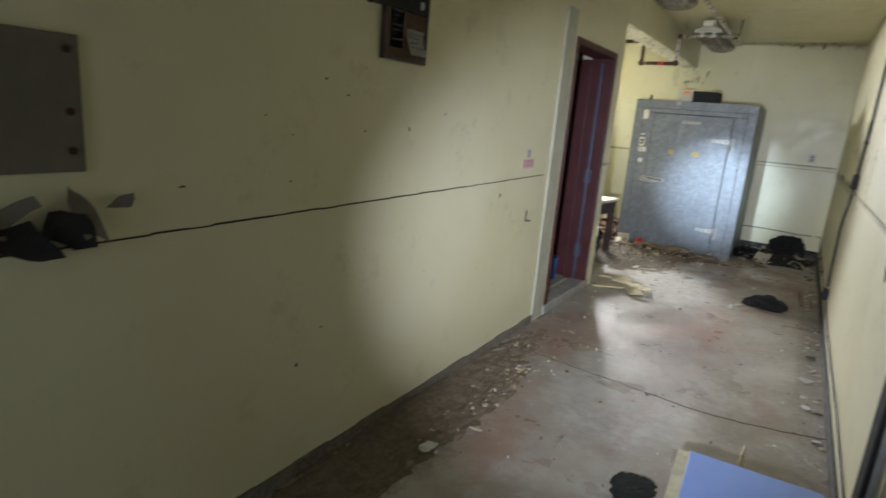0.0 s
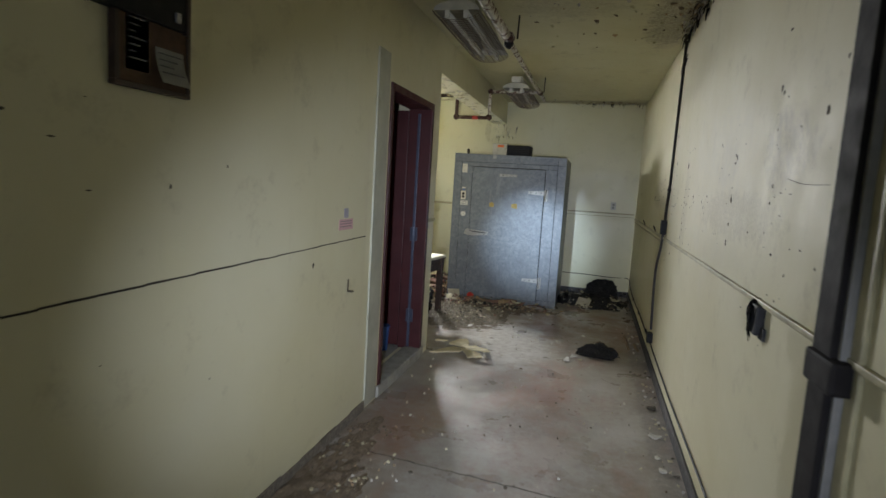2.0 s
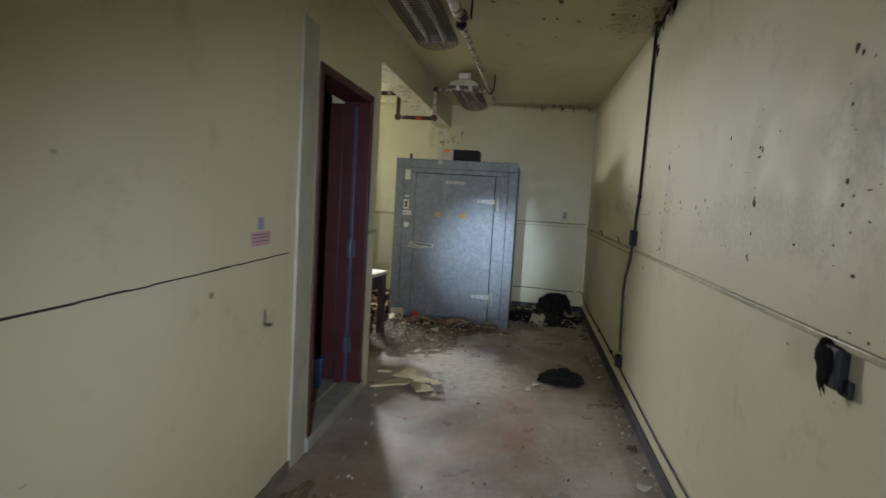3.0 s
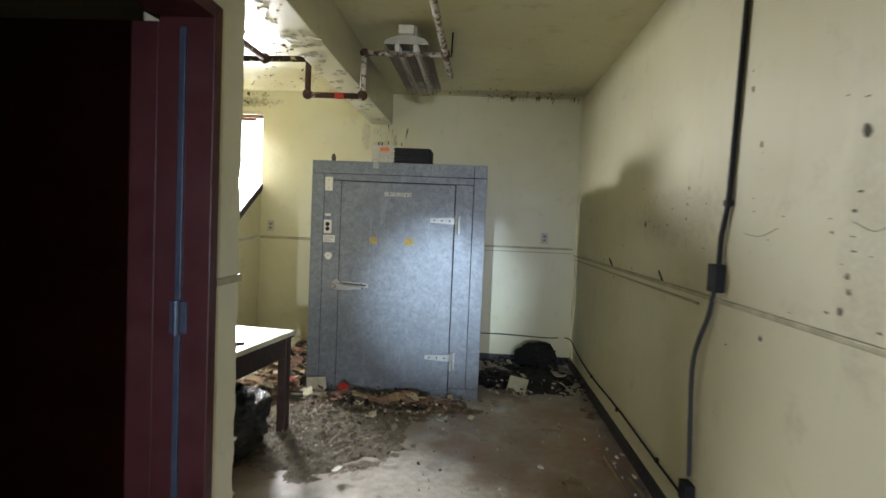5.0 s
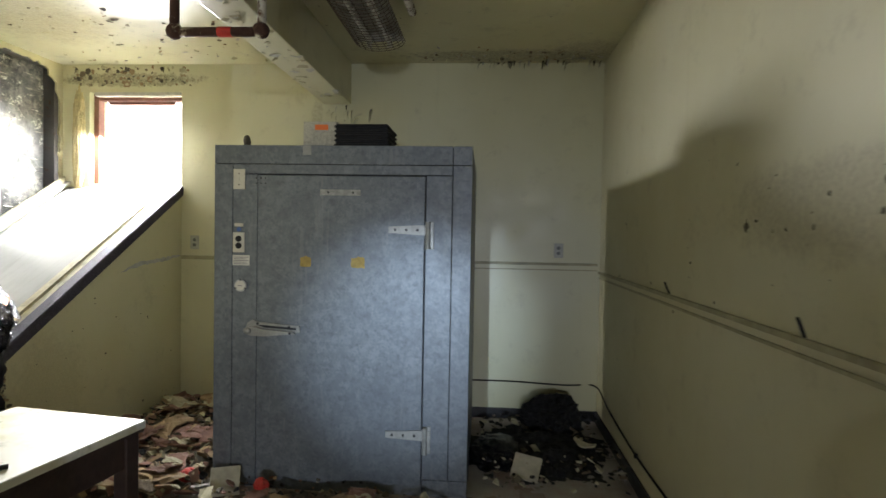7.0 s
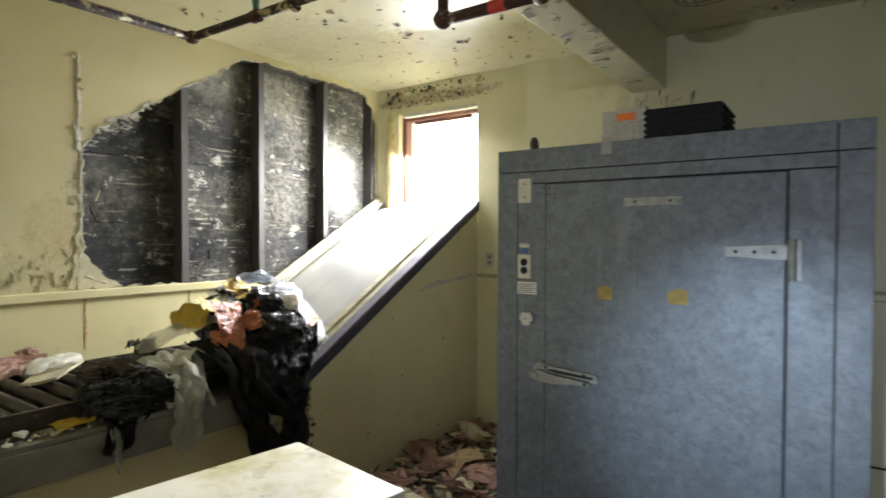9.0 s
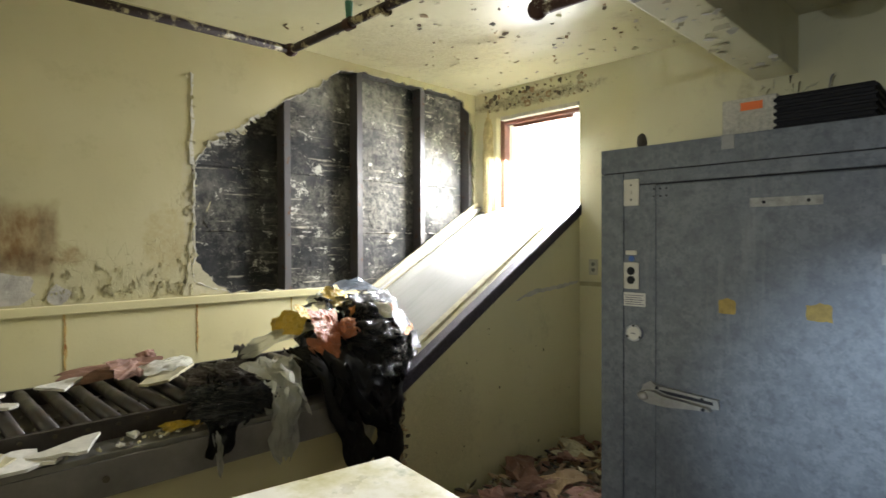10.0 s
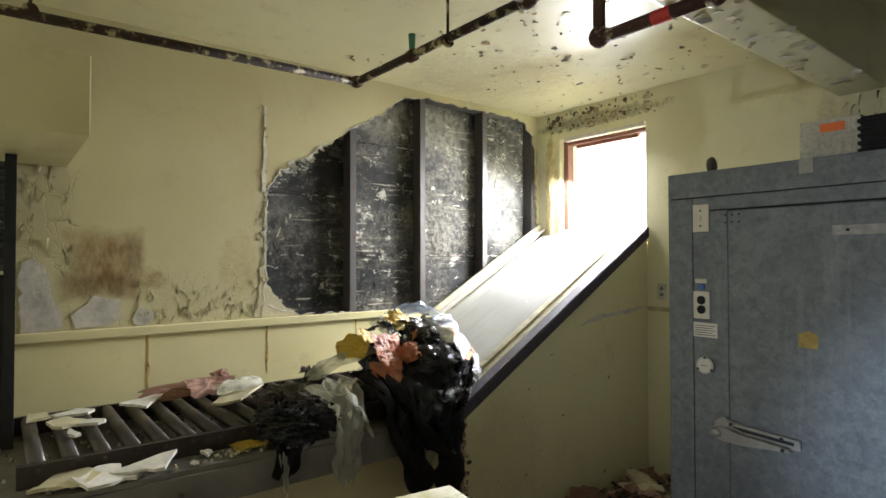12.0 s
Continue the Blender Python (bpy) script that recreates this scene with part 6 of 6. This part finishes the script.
bag("clear_plastic_bag", "milky plastic film hanging off the counter", BAG_CLEAR, drape([(-3.02, 6.50, 0.93), (-2.88, 6.46, 0.84), (-2.835, 6.42, 0.72), (-2.84, 6.42, 0.56)], 0.25, 11, (0, 1, 0), 0.002, 30, 12, 0.03), (-2.9, 6.4, 0.6))
bag("clear_plastic_bag", "milky plastic strip hanging off the counter", BAG_CLEAR, drape([(-2.92, 6.14, 0.78), (-2.84, 6.13, 0.72), (-2.83, 6.14, 0.58)], 0.06, 12, (0, 1, 0), 0.002, 20, 8, 0.015), (-2.9, 6.14, 0.6))
bag("clear_plastic_bag", "milky film twisted over the dark bag", BAG_CLEAR, drape([(-3.24, 6.42, 0.96), (-3.16, 6.58, 1.04), (-3.12, 6.74, 1.07), (-3.06, 6.86, 1.06)], 0.12, 13, (0.7, -0.3, -0.6), 0.003, 26, 10, 0.03), (-3.15, 6.6, 0.95))
bag("white_plastic_sheet", "white plastic sheet hanging behind the black film", BAG_CLEAR, drape([(-2.9, 6.85, 0.72), (-2.86, 6.86, 0.6), (-2.88, 6.84, 0.38)], 0.16, 14, (0, 1, 0), 0.003, 20, 8, 0.015), (-2.9, 6.85, 0.5))
bag("yellow_wrapper", "crumpled yellow printed wrapper under the rail", FOIL, facet_sheet((-2.95, 6.04, 0.775), (0.035, 0.07), (0, 8, 5), 444, 7, 0.4), (-2.95, 6.02, 0.757), "wrapper")
bag("pink_paper", "torn pink paper propped against the wall", ROSE_PAPER, facet_sheet((-3.71, 6.14, 0.92), (0.03, 0.045), (20, 60, 20), 440, 7, 0.7), (-3.7, 6.1, 0.85), "paper")
bag("pink_paper", "torn brown paper along the rollers", BROWN_PAPER, facet_sheet((-3.66, 5.98, 0.885), (0.06, 0.22), (6, 25, 0), 441, 9, 0.5), (-3.64, 5.98, 0.84), "paper")
bag("brown_paper", "torn brown paper along the rollers", BROWN_PAPER, facet_sheet((-3.62, 6.05, 0.89), (0.06, 0.12), (-10, 35, 25), 442, 8, 0.6), (-3.58, 5.86, 0.84), "paper")
bag("white_plastic_wrap", "white plastic wrap on the rollers", BAG_CLEAR, facet_sheet((-3.52, 6.18, 0.905), (0.06, 0.11), (5, 12, 10), 443, 8, 0.5), (-3.5, 6.2, 0.85), "wrapper")
# broken wallboard on the conveyor and the counter
for k, (x, y, z, sx, sy, rz, tx, ty) in enumerate((
        (-3.45, 6.18, 0.862, 0.14, 0.17, 20, 6, -4), (-3.60, 5.78, 0.858, 0.08, 0.19, 5, 3, 6), (-3.60, 5.50, 0.853, 0.06, 0.11, -10, 2, 4),
        (-3.45, 5.44, 0.853, 0.09, 0.09, 30, 0, 5), (-3.38, 5.52, 0.850, 0.08, 0.07, 60, 3, -5), (-3.28, 5.47, 0.850, 0.06, 0.055, 0, 3, 8), (-3.62, 5.35, 0.853, 0.07, 0.07, 80, 4, 0),
        (-2.93, 5.66, 0.790, 0.10, 0.24, -15, 4, 8), (-2.91, 5.50, 0.775, 0.08, 0.13, 40, 2, 10), (-2.93, 5.40, 0.773, 0.10, 0.12, 0, 6, 4), (-2.96, 5.86, 0.768, 0.03, 0.05, 20, 0, 3), (-2.90, 5.58, 0.766, 0.05, 0.08, 65, 0, 2))):
    t = thing("wallboard_shard", (x, y, z), "broken white wallboard shard lying on the conveyor" if k < 7 else "broken cream wallboard shard on the counter", "wallboard", "broken wallboard shards")
    part("board", moved(shard((sx, sy), 0.012, 90 + k), pose(x, y, z, tx, ty, rz)), PLASTER if k % 3 else CREAM_FLAKE, t)
loose_flakes("conveyor_crumbs", 160, lambda r: (*r.choice(((r.uniform(-2.99, -2.88), r.uniform(5.3, 6.3)), (r.gauss(-3.45, 0.15), r.gauss(5.7, 0.3)))), 0.764), (0.006, 0.022), [PLASTER, CREAM_FLAKE, CHIP], "plaster crumbs scattered on the counter", 40, tilt=20)

# ---- rubbish on the floor ----
mound("grit_heap", (-1.55, 6.55, 0), (0.72, 0.75), 0.085, GRIT, "low heap of grey-brown grit and sweepings", 3, 90)
mound("rubble_heap", (-1.22, 7.16, 0), (0.78, 0.27), 0.09, RUBBLE, "rubble and litter heaped along the cooler foot", 4, 70)
mound("bay_litter_heap", (-2.38, 7.95, 0), (0.62, 1.0), 0.12, RUBBLE, "deep litter filling the corner beside the cooler", 5, 80)
mound("black_heap", (-0.02, 8.15, 0), (0.5, 0.62), 0.11, SOOT, "black sodden rubbish in the corner", 6, 70)
loose_flakes("bay_ceiling_flakes", 80, lambda r: (r.gauss(-2.75, 0.45), r.gauss(7.75, 0.45), H - 0.006), (0.008, 0.036), [CHIP, CREAM_FLAKE, PLASTER_GREY, CEILING, CARDBOARD, RUBBLE], "peeling flakes on the bay ceiling", 53, tilt=12, thick=0.001, category="peeling paint")
loose_flakes("seam_flakes", 60, lambda r: (XBAY + 0.005, r.gauss(6.425, 0.014), r.uniform(1.2, 2.5)), (0.006, 0.018), [WALL_BAY], "curling paint along the wall seam", 51, tilt=22, thick=0.001, face=(0, 90), category="peeling paint")
loose_flakes("floor_litter", 420, lambda r: (r.gauss(-1.25, 0.33), r.gauss(7.08, 0.17), 0.04 + 0.03 * r.random()), (0.01, 0.045), [CREAM_FLAKE, PINK_FLAKE, CARDBOARD, RUBBLE, RUBBLE, CHIP, CHIP, SOOT], "paper, chips and flakes in front of the cooler", 41, tilt=35)
loose_flakes("bay_litter", 900, lambda r: (r.uniform(-2.82, -1.92), r.uniform(7.1, 8.72), 0.05 + 0.07 * r.random()), (0.015, 0.10), [CREAM_FLAKE, PINK_FLAKE, PINK_FLAKE, CARDBOARD, CARDBOARD, RUBBLE, CHIP, SOOT], "torn brown and pink paper littering the corner", 42, tilt=40)
loose_flakes("grit_litter", 380, lambda r: (r.gauss(-1.6, 0.28), r.gauss(6.5, 0.3), 0.05 + 0.02 * r.random()), (0.006, 0.022), [GRIT, CREAM_FLAKE, RUBBLE, CHIP], "loose chips on the grit heap", 43, tilt=30)
loose_flakes("corner_litter", 260, lambda r: (r.uniform(-0.45, 0.42), r.uniform(7.5, 8.7), 0.02 + 0.06 * r.random()), (0.01, 0.05), [SOOT, SOOT, CHIP, CREAM_FLAKE, RUBBLE], "dark litter in the corner by the cooler", 44, tilt=35)
loose_flakes("west_wall_debris", 300, lambda r: (XW + 0.03 + abs(r.gauss(0, 0.17)), r.uniform(1.0, 3.45), 0.003), (0.004, 0.02), [CREAM_FLAKE, CARDBOARD, RUBBLE, RUBBLE, RUBBLE, CHIP, CHIP, CHIP, CHIP], "fallen paint flakes and dirt along the wall foot", 45, tilt=18)
loose_flakes("west_wall_debris_heap", 46, lambda r: (r.gauss(-1.16, 0.07), r.gauss(2.6, 0.28), 0.003), (0.008, 0.026), [PLASTER_GREY, CREAM_FLAKE, CARDBOARD, RUBBLE], "larger pale paint flakes on the floor", 46, tilt=15)
loose_flakes("east_wall_debris", 60, lambda r: (XE - 0.03 - abs(r.gauss(0, 0.05)), r.uniform(2.6, 6.5), 0.003), (0.006, 0.03), [PLASTER, CHIP, CREAM_FLAKE], "fallen flakes along the wall foot", 47, tilt=20)
loose_flakes("floor_specks", 240, lambda r: (r.uniform(XW + 0.1, XE - 0.05), r.uniform(1.2, 7.0), 0.002), (0.004, 0.014), [CHIP, PLASTER, RUBBLE, CREAM_FLAKE], "scattered specks and crumbs on the floor", 48, tilt=12)
mound("wall_foot_dirt", (-1.34, 2.0, 0), (0.32, 1.6), 0.045, RUBBLE, "dirt gathered along the wall foot", 7, 60)

for k in range(46):
    x, y = rng.uniform(-2.75, -1.98), rng.uniform(7.15, 8.6)
    t = thing("torn_paper", (x, y, 0.0), "torn crumpled paper in the litter heap", "paper", "torn papers beside the cooler")
    w = rng.uniform(0.05, 0.13)
    part("sheet", facet_sheet((x, y, 0.11 + 0.03 * rng.random()), (w, w * 0.7), (rng.uniform(-20, 20), rng.uniform(-20, 20), rng.uniform(0, 360)), 500 + k, 6, 0.35), (BROWN_PAPER, ROSE_PAPER, CARDBOARD, CREAM_FLAKE, BROWN_PAPER)[k % 5], t)
for k in range(16):
    x, y = rng.uniform(-1.8, -0.7), rng.gauss(7.12, 0.08)
    t = thing("torn_paper", (x, y, 0.0), "torn dirty paper in the rubble", "paper", "torn papers before the cooler")
    w = rng.uniform(0.03, 0.08)
    part("sheet", facet_sheet((x, y, 0.085), (w, w * 0.7), (rng.uniform(-20, 20), rng.uniform(-20, 20), rng.uniform(0, 360)), 560 + k, 5, 0.4), (BROWN_PAPER, CARDBOARD, CREAM_FLAKE, ROSE_PAPER)[k % 4], t)

peak = thing("black_cloth", (0.08, 8.5, 0.0), "black cloth piled to a peak against the wall", "cloth")
part("cloth", crumple((0.08, 8.52, 0.08), (0.19, 0.15, 0.16), 33, 0.25, 0.16, 5, droop=0.02), SOOT, peak)
lump = thing("black_sack", (-0.36, 7.95, 0.0), "black rubbish sack beside the cooler", "sack")
part("sack", crumple((-0.34, 7.95, 0.05), (0.14, 0.17, 0.075), 34, 0.25, 0.16, 5), BAG_BLACK, lump, "", True)
part("tied_neck", crumple((-0.32, 7.88, 0.12), (0.025, 0.03, 0.02), 39, 0.3, 0.3, 3), BAG_BLACK, lump)
for nm, x, y, z, w, rx, ry, rz, lbl in (("fallen_tile", -1.78, 7.30, 0.075, 0.075, 52, 0, 20, "square cream tile leaning on the rubble"), ("fallen_tile", -0.16, 7.68, 0.07, 0.08, 35, 8, -12, "square cream tile lying in the dark litter")):
    t = thing(nm, (x, y, z), lbl, "tile", "fallen tiles")
    part("tile", moved(box((-w, -w, -0.006), (w, w, 0.006), 0.003), pose(x, y, z, rx, ry, rz)), plain("cream_tile_%d" % int(-x * 100), (0.5, 0.46, 0.35), 0.5), t)
for k, (x, y, sx, sy, rz, m) in enumerate(((-1.30, 5.10, 0.2, 0.16, 10, CREAM_FLAKE), (-1.10, 5.06, 0.17, 0.15, 50, CREAM_FLAKE), (-1.04, 5.20, 0.10, 0.08, 0, CREAM_FLAKE), (-1.22, 5.24, 0.12, 0.07, 30, CREAM_FLAKE), (-0.96, 5.10, 0.07, 0.06, 80, CREAM_FLAKE), (-0.98, 5.25, 0.06, 0.05, 20, PLASTER), (-1.36, 5.28, 0.16, 0.12, 70, CREAM_FLAKE), (-1.18, 5.16, 0.18, 0.12, 110, CREAM_FLAKE), (-1.02, 5.02, 0.10, 0.09, 15, CREAM_FLAKE))):
    t = thing("wallboard_shard", (x, y, 0.0), "broken yellowed board lying on the floor", "wallboard", "broken boards on the floor")
    part("board", moved(shard((sx, sy), 0.011, 120 + k), pose(x, y, 0.004 + 0.009 * k, rng.uniform(-3, 3), rng.uniform(-3, 3), rz)), plain("yellowed_board", (0.66, 0.58, 0.36), 0.8, vary=0.25) if m == CREAM_FLAKE else m, t)
fur = thing("black_rag", (-0.02, 5.55, 0.0), "black matted rag on the floor", "rag")
part("rag", crumple((0.0, 5.58, 0.028), (0.13, 0.09, 0.06), 35, 0.45, 0.3, 5), SOOT, fur)
for k, (x, y, s, m) in enumerate(((-0.2, 5.42, 0.05, PLASTER), (-0.26, 5.28, 0.05, PLASTER), (-0.14, 5.35, 0.03, CREAM_FLAKE), (0.34, 3.9, 0.05, PLASTER), (0.36, 4.4, 0.05, CHIP), (0.34, 3.45, 0.04, PLASTER), (-1.0, 7.0, 0.09, PINK_FLAKE), (-1.22, 6.98, 0.13, PINK_FLAKE), (-1.4, 7.05, 0.08, CARDBOARD), (-0.75, 6.9, 0.05, PLASTER), (-2.1, 7.35, 0.12, CREAM_FLAKE), (-2.35, 7.4, 0.16, PINK_FLAKE), (-2.2, 7.7, 0.2, PINK_FLAKE), (-2.5, 8.0, 0.18, CARDBOARD), (-0.25, 8.0, 0.1, CREAM_FLAKE), (0.25, 8.1, 0.09, CREAM_FLAKE), (-1.25, 5.88, 0.06, PLASTER), (-0.12, 6.2, 0.03, PLASTER), (-1.15, 1.72, 0.09, PLASTER), (-1.05, 2.0, 0.05, CREAM_FLAKE), (-1.3, 2.4, 0.06, PLASTER))):
    t = thing("floor_scrap", (x, y, 0.0), "broken pale scrap lying on the floor" if m in (PLASTER, CREAM_FLAKE) else "torn brown scrap lying on the floor", "scrap", "scraps on the floor")
    lift = 0.10 if (y > 6.9 and x < -0.6) else 0.06 if y > 7.5 else 0.05 if x < -1.2 and y > 5.8 else 0.004
    part("piece", moved(shard((s, s * 0.7), 0.008, 150 + k, 0.3), pose(x, y, lift, rng.uniform(-9, 9), rng.uniform(-9, 9), rng.uniform(0, 360))), m, t)
for k, (x, y) in enumerate(((-1.55, 7.22), (-1.98, 7.3))):
    t = thing("red_can", (x, y, 0.09), "crushed red and white drink can", "can")
    part("can", moved(crumple((0, 0, 0), (0.033, 0.033, 0.05), 36 + k, 0.1, 0.1, 4), pose(x, y, 0.1, 80, 0, 40 + 60 * k)), RED, t)
for a, b in (((0.285, 6.40, 0.012), (0.30, 5.86, 0.012)), ((0.36, 6.1, 0.012), (0.375, 5.8, 0.03))):
    st = thing("wood_batten", (a[0], (a[1] + b[1]) / 2, 0.0), "thin broken wooden batten on the floor", "batten")
    part("batten", rod(a, b, 0.013, 4), plain("grey_batten_%d" % int(a[1] * 100), (0.25, 0.17, 0.1), 0.8), st)
straw = thing("drinking_straw", (0.07, 2.5, 0.0), "thin pale straw on the floor", "straw")
part("straw", rod((0.06, 2.25, 0.004), (0.08, 2.75, 0.004), 0.004, 8), CREAM_FLAKE, straw)
carton = thing("blue_topped_carton", (0.14, 1.8, 0.0), "low carton with a pale blue lid", "box")
CM = pose(-0.113, 2.15, 0.0, 0, 0, 2.5)
part("carton", moved(box((-0.045, -0.62, 0.0), (0.50, 0.012, 0.19), 0.004), CM), CREAM_FLAKE, carton, "cream cardboard sides")
part("lid", moved(box((0.0, -0.60, 0.191), (0.48, 0.0, 0.205), 0.004), CM), BLUE, carton, "pale blue lid")
ragb = thing("black_rag", (-0.28, 2.05, 0.0), "black rag beside the carton", "rag")
part("rag", crumple((-0.29, 2.0, 0.018), (0.07, 0.09, 0.022), 38, 0.35, 0.25, 4), SOOT, ragb)
